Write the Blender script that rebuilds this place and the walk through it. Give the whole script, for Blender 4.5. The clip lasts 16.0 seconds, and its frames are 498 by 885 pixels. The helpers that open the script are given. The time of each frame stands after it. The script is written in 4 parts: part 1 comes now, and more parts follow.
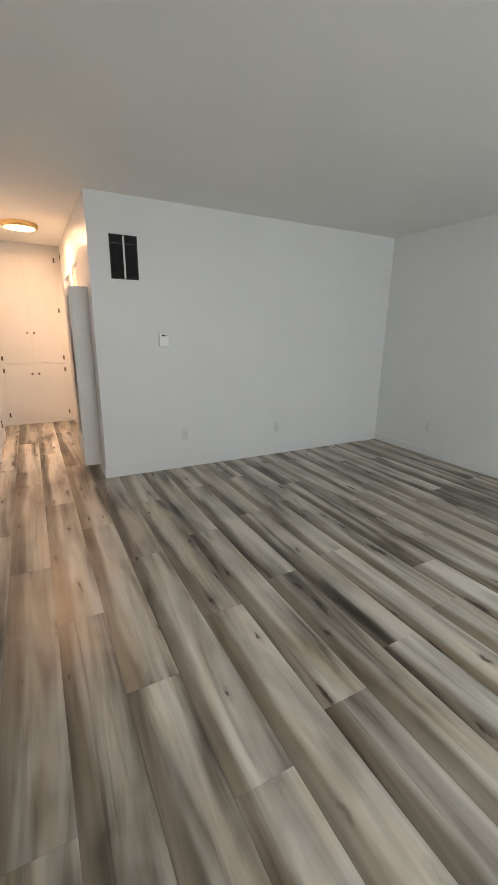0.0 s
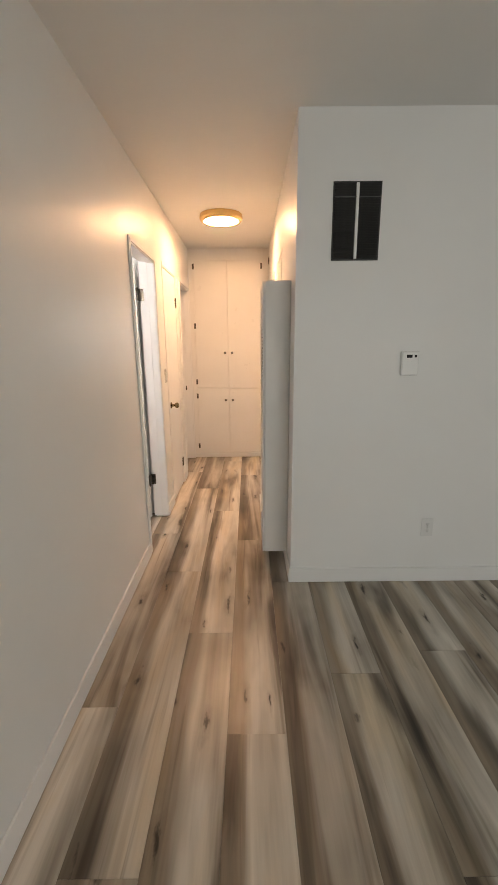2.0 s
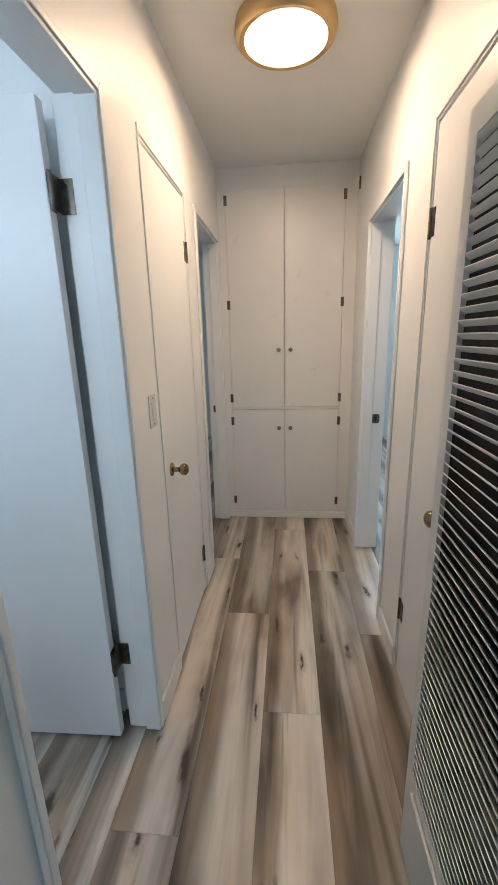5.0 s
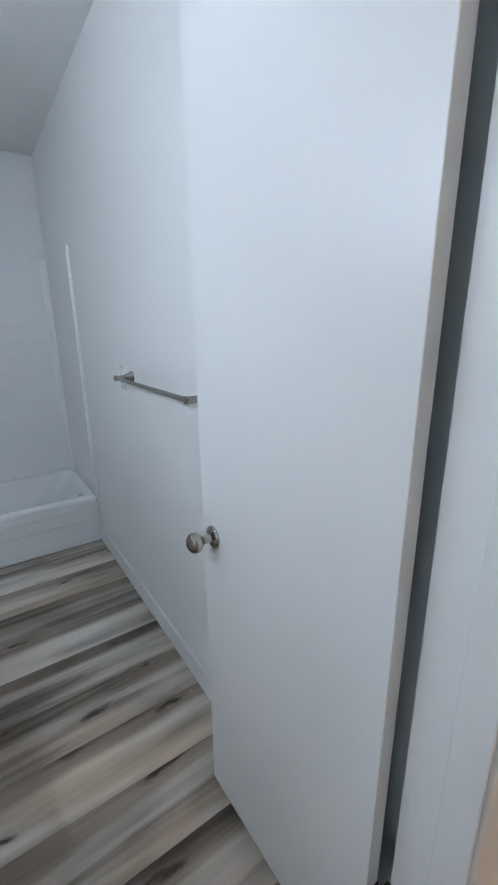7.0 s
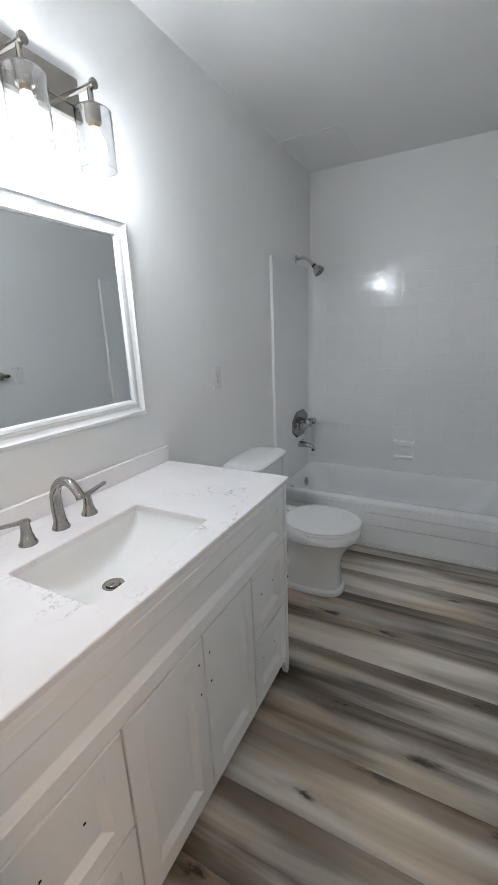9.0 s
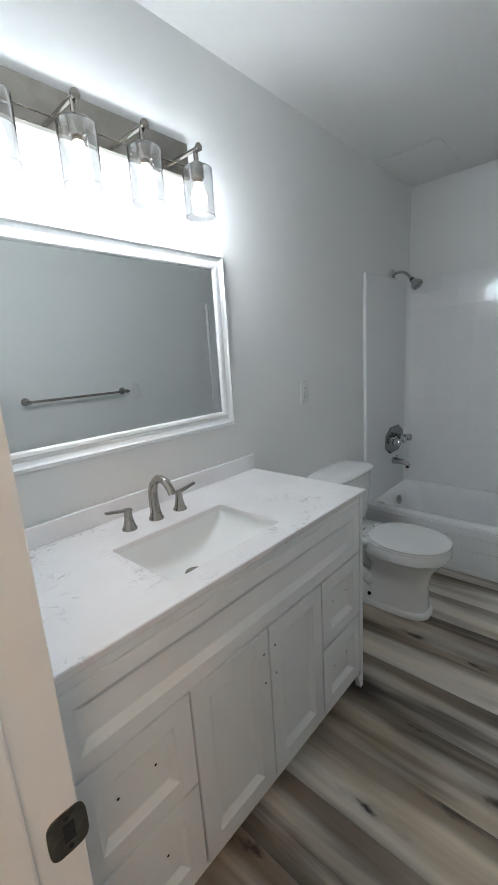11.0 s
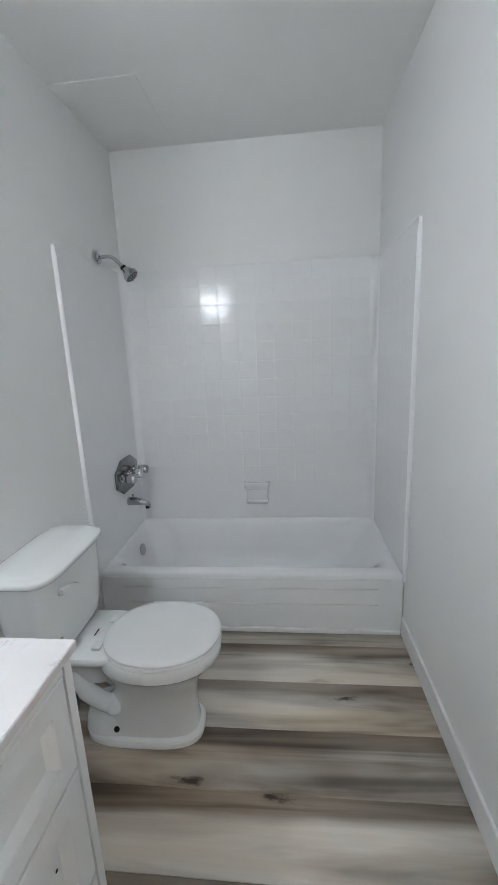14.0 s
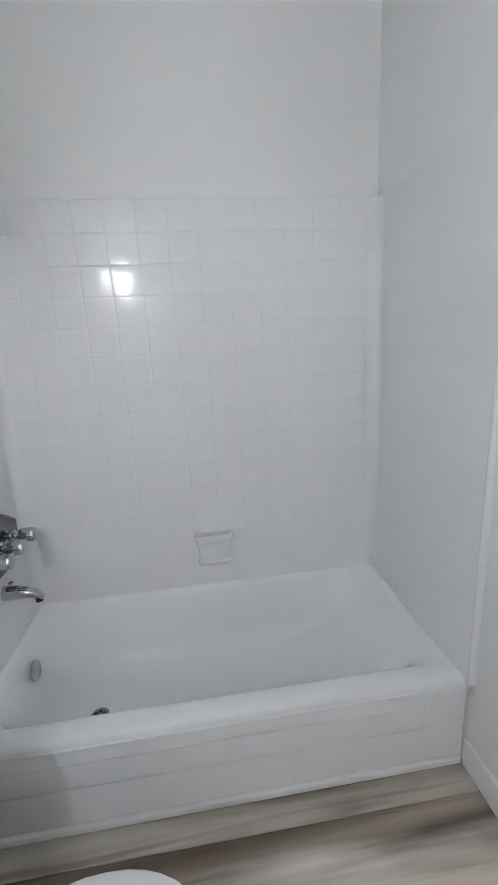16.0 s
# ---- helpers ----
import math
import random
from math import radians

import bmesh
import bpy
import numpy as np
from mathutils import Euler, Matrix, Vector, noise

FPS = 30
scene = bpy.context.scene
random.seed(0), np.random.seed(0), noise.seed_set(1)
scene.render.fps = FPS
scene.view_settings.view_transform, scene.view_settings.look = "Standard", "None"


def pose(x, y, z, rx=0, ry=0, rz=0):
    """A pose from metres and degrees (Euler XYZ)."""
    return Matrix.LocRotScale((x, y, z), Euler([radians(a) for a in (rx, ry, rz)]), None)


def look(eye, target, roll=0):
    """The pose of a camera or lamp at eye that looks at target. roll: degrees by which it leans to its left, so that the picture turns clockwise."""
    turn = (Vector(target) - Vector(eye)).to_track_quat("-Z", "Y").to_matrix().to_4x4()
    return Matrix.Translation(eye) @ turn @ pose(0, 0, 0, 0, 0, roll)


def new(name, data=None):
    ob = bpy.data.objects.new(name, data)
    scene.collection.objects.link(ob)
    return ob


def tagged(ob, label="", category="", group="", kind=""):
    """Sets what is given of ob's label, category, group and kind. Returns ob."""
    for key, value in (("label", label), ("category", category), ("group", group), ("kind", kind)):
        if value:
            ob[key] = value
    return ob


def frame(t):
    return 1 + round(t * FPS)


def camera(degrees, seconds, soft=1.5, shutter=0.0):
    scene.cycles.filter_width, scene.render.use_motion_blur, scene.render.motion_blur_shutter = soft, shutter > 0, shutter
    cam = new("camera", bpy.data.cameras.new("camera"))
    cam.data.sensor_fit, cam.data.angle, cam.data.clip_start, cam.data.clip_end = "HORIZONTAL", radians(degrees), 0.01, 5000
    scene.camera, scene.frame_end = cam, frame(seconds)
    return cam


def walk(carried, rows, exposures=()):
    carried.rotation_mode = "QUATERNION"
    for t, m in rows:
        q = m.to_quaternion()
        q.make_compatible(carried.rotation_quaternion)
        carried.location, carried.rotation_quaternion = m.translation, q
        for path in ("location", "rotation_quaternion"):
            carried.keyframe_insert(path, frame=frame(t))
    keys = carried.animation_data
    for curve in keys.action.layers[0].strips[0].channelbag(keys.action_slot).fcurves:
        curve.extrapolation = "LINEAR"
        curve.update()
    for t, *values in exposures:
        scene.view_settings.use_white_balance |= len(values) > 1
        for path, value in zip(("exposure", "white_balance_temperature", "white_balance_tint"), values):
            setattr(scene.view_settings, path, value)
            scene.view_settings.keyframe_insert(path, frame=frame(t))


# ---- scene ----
cam = camera(63.5, 16.0)
PATH = [
    (0, (0.431, -3.994, 1.464), (1.34, -2.297, 0.919), 0.9),
    (0.5, (0.597, -3.626, 1.423), (1.148, -1.778, 0.892), 0.6),
    (1, (0.692, -3.202, 1.423), (0.961, -1.288, 0.909), 0.3),
    (1.5, (0.706, -2.745, 1.46), (0.8, -0.809, 0.968), -0.1),
    (2, (0.714, -2.262, 1.458), (0.714, -0.319, 0.983), -0.5),
    (2.5, (0.622, -1.786, 1.445), (0.651, 0.157, 0.973), -0.5),
    (3, (0.552, -1.349, 1.451), (0.583, 0.591, 0.964), -0.9),
    (3.2, (0.542, -1.183, 1.456), (0.571, 0.754, 0.957), -0.9),
    (5.3, (0.465, -0.028, 1.449), (0.145, 1.879, 0.94), -1.8),
    (5.5, (0.435, 0.068, 1.446), (-0.006, 1.951, 0.936), -1.6),
    (6, (0.288, 0.264, 1.447), (-0.53, 2.012, 0.922), -1.2),
    (6.5, (0.217, 0.396, 1.412), (-1.04, 1.864, 0.897), -1.0),
    (7, (0.16, 0.5, 1.426), (-1.428, 1.586, 0.877), -0.6),
    (7.5, (0.079, 0.565, 1.421), (-1.755, 1.134, 0.863), -0.7),
    (8, (-0.01, 0.603, 1.43), (-1.929, 0.603, 0.87), -1.2),
    (8.5, (-0.012, 0.651, 1.424), (-1.869, 0.143, 0.882), -1.7),
    (9, (-0.02, 0.691, 1.419), (-1.721, -0.224, 0.901), -2.4),
    (9.2, (-0.034, 0.696, 1.412), (-1.663, -0.349, 0.907), -2.8),
    (10.25, (0.0, 0.785, 1.413), (-1.289, -0.677, 0.967), -3.4),
    (11.3, (0.023, 0.825, 1.425), (-1.494, -0.415, 1.025), -3.9),
    (11.5, (0.007, 0.825, 1.416), (-1.562, -0.353, 1.03), -4.0),
    (12, (-0.071, 0.784, 1.417), (-1.779, -0.182, 1.031), -3.8),
    (12.5, (-0.157, 0.679, 1.428), (-1.98, -0.036, 1.024), -3.5),
    (13, (-0.242, 0.655, 1.417), (-2.138, 0.164, 1.01), -3.0),
    (13.5, (-0.464, 0.656, 1.409), (-2.391, 0.332, 0.98), -2.7),
    (14, (-0.74, 0.544, 1.401), (-2.682, 0.346, 0.965), -2.6),
    (14.5, (-1.014, 0.401, 1.404), (-2.959, 0.278, 0.957), -2.7),
    (15, (-1.265, 0.382, 1.39), (-3.211, 0.295, 0.936), -3.1),
    (15.5, (-1.445, 0.342, 1.373), (-3.391, 0.358, 0.911), -3.3),
    (16, (-1.589, 0.314, 1.377), (-3.518, 0.545, 0.902), -3.1),
]
# white balance and brightness drift of the carried camera: seconds, stops, kelvin, tint
EXPOSURES = [
    (0.0, 0.42, 6900, 14), (0.5, 0.32, 6950, 15), (1.0, 0.2, 7600, 14), (2.0, 0.18, 7600, 16), (2.5, 0.1, 6250, 6), (3.0, 0.04, 5850, 4.5), (5.3, -0.55, 5100, -1.5), (6.5, -0.56, 5120, 3),
    (7.0, -0.5, 5500, 6), (7.5, -0.28, 6150, 7.5), (8.0, -0.2, 6150, 8), (9.2, -0.5, 6150, 7.5), (11.3, -0.75, 6050, 4),
    (13.0, -0.36, 6100, 5.5), (14.5, 0.04, 6120, 8), (15.2, 0.17, 6200, 10), (16.0, 0.05, 6200, 10),
]
walk(cam, [(t, look(eye, target, roll)) for t, eye, target, roll in PATH], EXPOSURES)

# ---- plan, metres: x across the hall, y along it, z up ----
H = 2.565            # ceiling
HALL = 0.967         # hall width
T, TW = 0.13, 0.10   # wall thicknesses
BX0, BX1 = -3.29, -TW     # bathroom west and east faces
BY0, BY1 = -0.455, 1.086  # bathroom south and north faces
LX, LY = 4.57, -6.0  # living room east face, south face

# ---- world and light ----
world = bpy.data.worlds.new("sky")
scene.world = world
world.use_nodes = True
wn = world.node_tree.nodes
sky = wn.new("ShaderNodeTexSky")
sky.sky_type = "NISHITA"
sky.sun_disc = False
sky.sun_elevation, sky.sun_rotation = radians(42), radians(150)
world.node_tree.links.new(sky.outputs[0], wn["Background"].inputs[0])
wn["Background"].inputs[1].default_value = 0.12


def lamp_area(name, eye, target, w, h, watts, colour):
    d = bpy.data.lights.new(name, "AREA")
    d.shape, d.size, d.size_y, d.energy, d.color = "RECTANGLE", w, h, watts, colour
    ob = new(name, d)
    ob.matrix_world = look(eye, target)
    return ob


sun = new("sun", bpy.data.lights.new("sun", "SUN"))
sun.data.energy, sun.data.angle, sun.data.color = 2.5, radians(0.5), (1, 0.95, 0.88)
sun.matrix_world = look((0, 0, 20), (6, -11, 5))
DAY = (0.84, 0.95, 1.0)
LIVING_W, BED_W, SIDE_W = 46, 54, 14
HALL_GLOW, BULB_GLOW = 106, 215
lamp_area("window_daylight_living", (2.5, LY - 0.02, 1.35), (2.5, 0, 1.2), 2.8, 1.5, LIVING_W, DAY)
lamp_area("window_daylight_bedroom", (2.75, 5.72, 1.69), (2.75, 0, 1.2), 1.5, 0.76, BED_W, DAY)
lamp_area("window_daylight_side_room", (-3.42, 3.6, 1.5), (0, 3.6, 1.2), 1.2, 1.1, SIDE_W, DAY)


# ---- materials ----
def nodes(name):
    m = bpy.data.materials.new(name)
    m.use_nodes = True
    nt = m.node_tree
    return m, nt, nt.nodes["Principled BSDF"]


def link(nt, a, b):
    nt.links.new(a, b)


def noise_tex(nt, vec, scale, detail=4, rough=0.55, distort=0.0):
    n = nt.nodes.new("ShaderNodeTexNoise")
    n.inputs["Scale"].default_value, n.inputs["Detail"].default_value = scale, detail
    n.inputs["Roughness"].default_value, n.inputs["Distortion"].default_value = rough, distort
    if vec is not None:
        link(nt, vec, n.inputs["Vector"])
    return n


def ramp(nt, fac, *stops):
    r = nt.nodes.new("ShaderNodeValToRGB")
    while len(r.color_ramp.elements) < len(stops):
        r.color_ramp.elements.new(0.5)
    for e, (p, c) in zip(r.color_ramp.elements, stops):
        e.position = p
        e.color = (*c, 1) if len(c) == 3 else (c[0], c[0], c[0], 1)
    link(nt, fac, r.inputs[0])
    return r


def mix(nt, fac, a, b, mode="MIX"):
    n = nt.nodes.new("ShaderNodeMix")
    n.data_type, n.blend_type = "RGBA", mode
    for sock, v in ((n.inputs[0], fac), (n.inputs[6], a), (n.inputs[7], b)):
        if isinstance(v, (int, float)):
            sock.default_value = v
        elif isinstance(v, tuple):
            sock.default_value = (*v, 1)
        else:
            link(nt, v, sock)
    return n.outputs[2]


def bump(nt, p, height, strength, dist):
    b = nt.nodes.new("ShaderNodeBump")
    b.inputs["Strength"].default_value, b.inputs["Distance"].default_value = strength, dist
    link(nt, height, b.inputs["Height"])
    link(nt, b.outputs[0], p.inputs["Normal"])
    return b


def surface(name, a, b, rough, scale=6.0, metal=0.0, relief=0.0, relief_scale=200.0, rough_var=0.06, coat=0.0):
    """A plain surface: two close tints mottled, uneven gloss, fine relief."""
    m, nt, p = nodes(name)
    tc = nt.nodes.new("ShaderNodeTexCoord").outputs["Object"]
    n = noise_tex(nt, tc, scale, 5)
    link(nt, ramp(nt, n.outputs[0], (0.35, a), (0.68, b)).outputs[0], p.inputs["Base Color"])
    n2 = noise_tex(nt, tc, scale * 3.1, 3)
    link(nt, ramp(nt, n2.outputs[0], (0.3, (max(rough - rough_var, 0.02),)), (0.7, (rough + rough_var,))).outputs[0], p.inputs["Roughness"])
    p.inputs["Metallic"].default_value = metal
    p.inputs["Coat Weight"].default_value = coat
    if relief:
        n3 = noise_tex(nt, tc, relief_scale, 3)
        bump(nt, p, n3.outputs[0], relief, 0.002)
    return m


WALL = surface("wall_paint", (0.84, 0.845, 0.835), (0.87, 0.875, 0.865), 0.41, 1.3, relief=0.12, relief_scale=120)
CEIL = surface("ceiling_paint", (0.83, 0.83, 0.815), (0.86, 0.86, 0.845), 0.62, 1.1, relief=0.2, relief_scale=90)
TRIM = surface("gloss_trim_paint", (0.84, 0.845, 0.84), (0.86, 0.865, 0.86), 0.37, 3.0, rough_var=0.05)
DOOR = surface("door_paint", (0.84, 0.845, 0.84), (0.86, 0.865, 0.86), 0.36, 2.0, rough_var=0.04)
CUPB = surface("cupboard_paint", (0.82, 0.815, 0.795), (0.85, 0.845, 0.825), 0.33, 2.5)
HEAT = surface("heater_enamel", (0.74, 0.75, 0.74), (0.78, 0.79, 0.78), 0.38, 4.0)
VANP = surface("vanity_lacquer", (0.82, 0.83, 0.825), (0.84, 0.85, 0.845), 0.34, 5.0)
CERA = surface("glazed_ceramic", (0.83, 0.84, 0.83), (0.85, 0.86, 0.85), 0.09, 4.0, rough_var=0.03)
ACRY = surface("gloss_fibreglass", (0.86, 0.87, 0.875), (0.88, 0.89, 0.895), 0.135, 3.0, rough_var=0.015)
ENAM = surface("tub_enamel", (0.86, 0.87, 0.875), (0.88, 0.89, 0.895), 0.08, 3.0, rough_var=0.02)
PLAS = surface("white_plastic", (0.82, 0.825, 0.815), (0.835, 0.84, 0.83), 0.2, 3.0, rough_var=0.03)
# near-black for dark parts, and painted shade inside holes, cases and gaps
DARK = surface("dark_parts_and_shade", (0.012, 0.012, 0.012), (0.02, 0.02, 0.02), 0.8, 20.0)
QUAP = surface("plain_white_quartz", (0.80, 0.78, 0.78), (0.84, 0.825, 0.825), 0.16, 6.0, rough_var=0.03)
RUBB = surface("black_rubber_hose", (0.015, 0.015, 0.016), (0.03, 0.03, 0.03), 0.45, 60.0)
NICK = surface("brushed_nickel", (0.33, 0.308, 0.278), (0.39, 0.365, 0.33), 0.21, 18.0, metal=1.0, rough_var=0.03)
# both chromes carry dark reflections in a lowered base colour, the second more
CHRO = surface("polished_chrome", (0.47, 0.48, 0.49), (0.53, 0.54, 0.55), 0.07, 15.0, metal=1.0, rough_var=0.03)
DCHR = surface("chrome_dark_reflections", (0.20, 0.205, 0.21), (0.26, 0.265, 0.27), 0.12, 15.0, metal=1.0, rough_var=0.03)
BRAS = surface("aged_brass", (0.27, 0.205, 0.115), (0.36, 0.28, 0.165), 0.16, 30.0, metal=1.0, rough_var=0.04)
BRON = surface("tarnished_hinge_steel", (0.095, 0.085, 0.07), (0.20, 0.18, 0.15), 0.36, 40.0, metal=1.0)
RIMW = surface("brass_lamp_rim", (0.55, 0.38, 0.16), (0.64, 0.45, 0.21), 0.36, 8.0, metal=0.6, rough_var=0.04)
GRIL = surface("grey_grille_plastic", (0.09, 0.095, 0.095), (0.14, 0.145, 0.145), 0.45, 30.0)
GRIM = surface("grey_rim_plastic", (0.20, 0.205, 0.205), (0.27, 0.275, 0.275), 0.4, 30.0)
VENT = surface("dark_grille_metal", (0.018, 0.018, 0.018), (0.035, 0.035, 0.035), 0.5, 30.0)
SUBF = surface("subfloor", (0.05, 0.045, 0.04), (0.07, 0.06, 0.05), 0.9, 5.0)


def make_glow(name, colour, strength):
    m, nt, p = nodes(name)
    p.inputs["Base Color"].default_value = (0.8, 0.8, 0.8, 1)
    p.inputs["Emission Color"].default_value = (*colour, 1)
    p.inputs["Emission Strength"].default_value = strength
    return m


GLOW_HALL = make_glow("warm_diffuser", (1.0, 0.605, 0.345), HALL_GLOW)
GLOW_BULB = make_glow("led_bulb", (0.955, 0.962, 1.0), BULB_GLOW)
GLOW_SKY = make_glow("bright_sky", (0.86, 0.95, 1.0), 5.0)


def make_glass(name, rough=0.0):
    m, nt, p = nodes(name)
    p.inputs["Base Color"].default_value = (1.0, 1.0, 1.0, 1)
    p.inputs["Roughness"].default_value = rough
    p.inputs["Transmission Weight"].default_value = 1.0
    p.inputs["IOR"].default_value = 1.45
    return m


GLASS = make_glass("clear_glass")


def make_mirror():
    m, nt, p = nodes("mirror_silver")
    p.inputs["Base Color"].default_value = (0.80, 0.83, 0.83, 1)
    p.inputs["Metallic"].default_value = 1.0
    p.inputs["Roughness"].default_value = 0.015
    return m


MIRR = make_mirror()


def make_quartz():
    m, nt, p = nodes("white_veined_quartz")
    tc = nt.nodes.new("ShaderNodeTexCoord").outputs["Object"]
    cloud = noise_tex(nt, tc, 5, 4)
    base = ramp(nt, cloud.outputs[0], (0.35, (0.80, 0.775, 0.775)), (0.7, (0.84, 0.825, 0.825))).outputs[0]
    vein = noise_tex(nt, tc, 7.5, 8, 0.62, 1.6)
    thin = ramp(nt, vein.outputs[0], (0.470, (0.0,)), (0.5, (1.0,)), (0.530, (0.0,))).outputs[0]
    patch = ramp(nt, noise_tex(nt, tc, 6.0, 3).outputs[0], (0.52, (0.0,)), (0.66, (1.0,))).outputs[0]
    speck = ramp(nt, noise_tex(nt, tc, 55, 4).outputs[0], (0.42, (0.0,)), (0.58, (1.0,))).outputs[0]
    f = mix(nt, 1.0, thin, patch, "MULTIPLY")
    f = mix(nt, 1.0, f, speck, "MULTIPLY")
    link(nt, mix(nt, f, base, (0.46, 0.43, 0.435)), p.inputs["Base Color"])
    p.inputs["Roughness"].default_value = 0.16
    return m


QUAR = make_quartz()


def make_plank():
    """Greige vinyl oak plank: broad pale and dark streaks along the length, fine grain, dark knots."""
    m, nt, p = nodes("greige_oak_plank")
    tc = nt.nodes.new("ShaderNodeTexCoord").outputs["Object"]
    rnd = nt.nodes.new("ShaderNodeObjectInfo").outputs["Random"]
    mul = nt.nodes.new("ShaderNodeMath")
    mul.operation = "MULTIPLY"
    mul.inputs[1].default_value = 73.0
    link(nt, rnd, mul.inputs[0])
    comb = nt.nodes.new("ShaderNodeCombineXYZ")
    for i in range(3):
        link(nt, mul.outputs[0], comb.inputs[i])
    add = nt.nodes.new("ShaderNodeVectorMath")
    add.operation = "ADD"
    link(nt, tc, add.inputs[0])
    link(nt, comb.outputs[0], add.inputs[1])
    pos = add.outputs[0]

    def stretched(x, y):
        s = nt.nodes.new("ShaderNodeVectorMath")
        s.operation = "MULTIPLY"
        s.inputs[1].default_value = (x, y, 1.0)
        link(nt, pos, s.inputs[0])
        return s.outputs[0]

    broad = noise_tex(nt, stretched(8.0, 0.6), 1.0, 4, 0.5, 0.7)
    patchy = noise_tex(nt, stretched(3.6, 1.7), 1.0, 3, 0.5, 0.4)
    fine = noise_tex(nt, stretched(30.0, 1.5), 1.0, 4, 0.6, 1.4)
    hair = noise_tex(nt, stretched(260.0, 5.0), 1.0, 3, 0.6)
    blend = nt.nodes.new("ShaderNodeMix")
    blend.inputs[0].default_value = 0.30
    link(nt, broad.outputs[0], blend.inputs[2])
    link(nt, patchy.outputs[0], blend.inputs[3])
    col = ramp(nt, blend.outputs[0], (0.310, (0.055, 0.044, 0.034)), (0.388, (0.190, 0.164, 0.136)),
               (0.470, (0.445, 0.408, 0.358)), (0.60, (0.735, 0.695, 0.635))).outputs[0]
    tone = ramp(nt, fine.outputs[0], (0.30, (0.60, 0.57, 0.53)), (0.60, (1.0, 1.0, 1.0))).outputs[0]
    col = mix(nt, 0.18, col, tone, "MULTIPLY")
    dark = noise_tex(nt, stretched(17.0, 0.7), 1.0, 3, 0.5, 0.9)
    lines = ramp(nt, dark.outputs[0], (0.29, (0.34, 0.29, 0.24)), (0.35, (0.72, 0.69, 0.65)), (0.41, (1.0, 1.0, 1.0))).outputs[0]
    col = mix(nt, 0.55, col, lines, "MULTIPLY")
    # darker heartwood along one long edge, coming and going
    axes = nt.nodes.new("ShaderNodeSeparateXYZ")
    link(nt, tc, axes.inputs[0])
    heart = nt.nodes.new("ShaderNodeMath")
    heart.operation = "MULTIPLY_ADD"
    heart.inputs[1].default_value = -0.11
    link(nt, noise_tex(nt, stretched(4.0, 1.3), 1.0, 3, 0.5).outputs[0], heart.inputs[0])
    link(nt, axes.outputs[0], heart.inputs[2])
    edge = ramp(nt, heart.outputs[0], (0.0, (1.0,)), (0.035, (0.0,))).outputs[0]
    col = mix(nt, edge, col, (0.50, 0.455, 0.405), "MULTIPLY")
    honey = noise_tex(nt, stretched(5.0, 0.9), 1.0, 3, 0.5, 0.8)
    col = mix(nt, ramp(nt, honey.outputs[0], (0.50, (0.0,)), (0.68, (0.65,))).outputs[0], col, (0.97, 0.83, 0.64), "MULTIPLY")
    hairs = ramp(nt, hair.outputs[0], (0.35, (0.84, 0.83, 0.81)), (0.6, (1.0, 1.0, 1.0))).outputs[0]
    col = mix(nt, 0.2, col, hairs, "MULTIPLY")
    wob = noise_tex(nt, stretched(17.0, 7.0), 1.0, 4, 0.65)
    warp = nt.nodes.new("ShaderNodeVectorMath")
    warp.operation = "MULTIPLY_ADD"
    warp.inputs[1].default_value = (0.48, 0.60, 0.0)
    link(nt, wob.outputs[1], warp.inputs[0])
    link(nt, stretched(8.2, 2.1), warp.inputs[2])
    flat = nt.nodes.new("ShaderNodeVectorMath")
    flat.operation = "MULTIPLY"
    flat.inputs[1].default_value = (1, 1, 0)
    link(nt, warp.outputs[0], flat.inputs[0])
    vor = nt.nodes.new("ShaderNodeTexVoronoi")
    vor.voronoi_dimensions = "2D"
    vor.inputs["Scale"].default_value = 1.0
    link(nt, flat.outputs[0], vor.inputs["Vector"])
    sep = nt.nodes.new("ShaderNodeSeparateColor")
    link(nt, vor.outputs["Color"], sep.inputs[0])
    size = ramp(nt, sep.outputs[1], (0.0, (0.45,)), (0.8, (1.0,)), (1.0, (1.6,))).outputs[0]
    dist = nt.nodes.new("ShaderNodeMath")
    dist.operation = "DIVIDE"
    link(nt, vor.outputs["Distance"], dist.inputs[0])
    link(nt, size, dist.inputs[1])
    near = ramp(nt, dist.outputs[0], (0.04, (0.95,)), (0.13, (0.0,))).outputs[0]
    halo = ramp(nt, dist.outputs[0], (0.06, (1.0,)), (0.32, (0.0,))).outputs[0]
    some = ramp(nt, sep.outputs[0], (0.64, (0.0,)), (0.72, (1.0,))).outputs[0]
    col = mix(nt, mix(nt, 1.0, mix(nt, 1.0, halo, some, "MULTIPLY"), (0.45, 0.45, 0.45), "MULTIPLY"), col, (0.15, 0.108, 0.075))
    col = mix(nt, mix(nt, 1.0, near, some, "MULTIPLY"), col, (0.030, 0.019, 0.012))
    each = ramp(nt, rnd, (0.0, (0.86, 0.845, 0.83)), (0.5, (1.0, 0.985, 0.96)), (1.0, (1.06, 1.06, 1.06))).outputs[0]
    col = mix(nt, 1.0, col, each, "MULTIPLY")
    link(nt, col, p.inputs["Base Color"])
    link(nt, ramp(nt, fine.outputs[0], (0.3, (0.37,)), (0.7, (0.30,))).outputs[0], p.inputs["Roughness"])
    bump(nt, p, hair.outputs[0], 0.15, 0.001)
    return m


PLANK = make_plank()


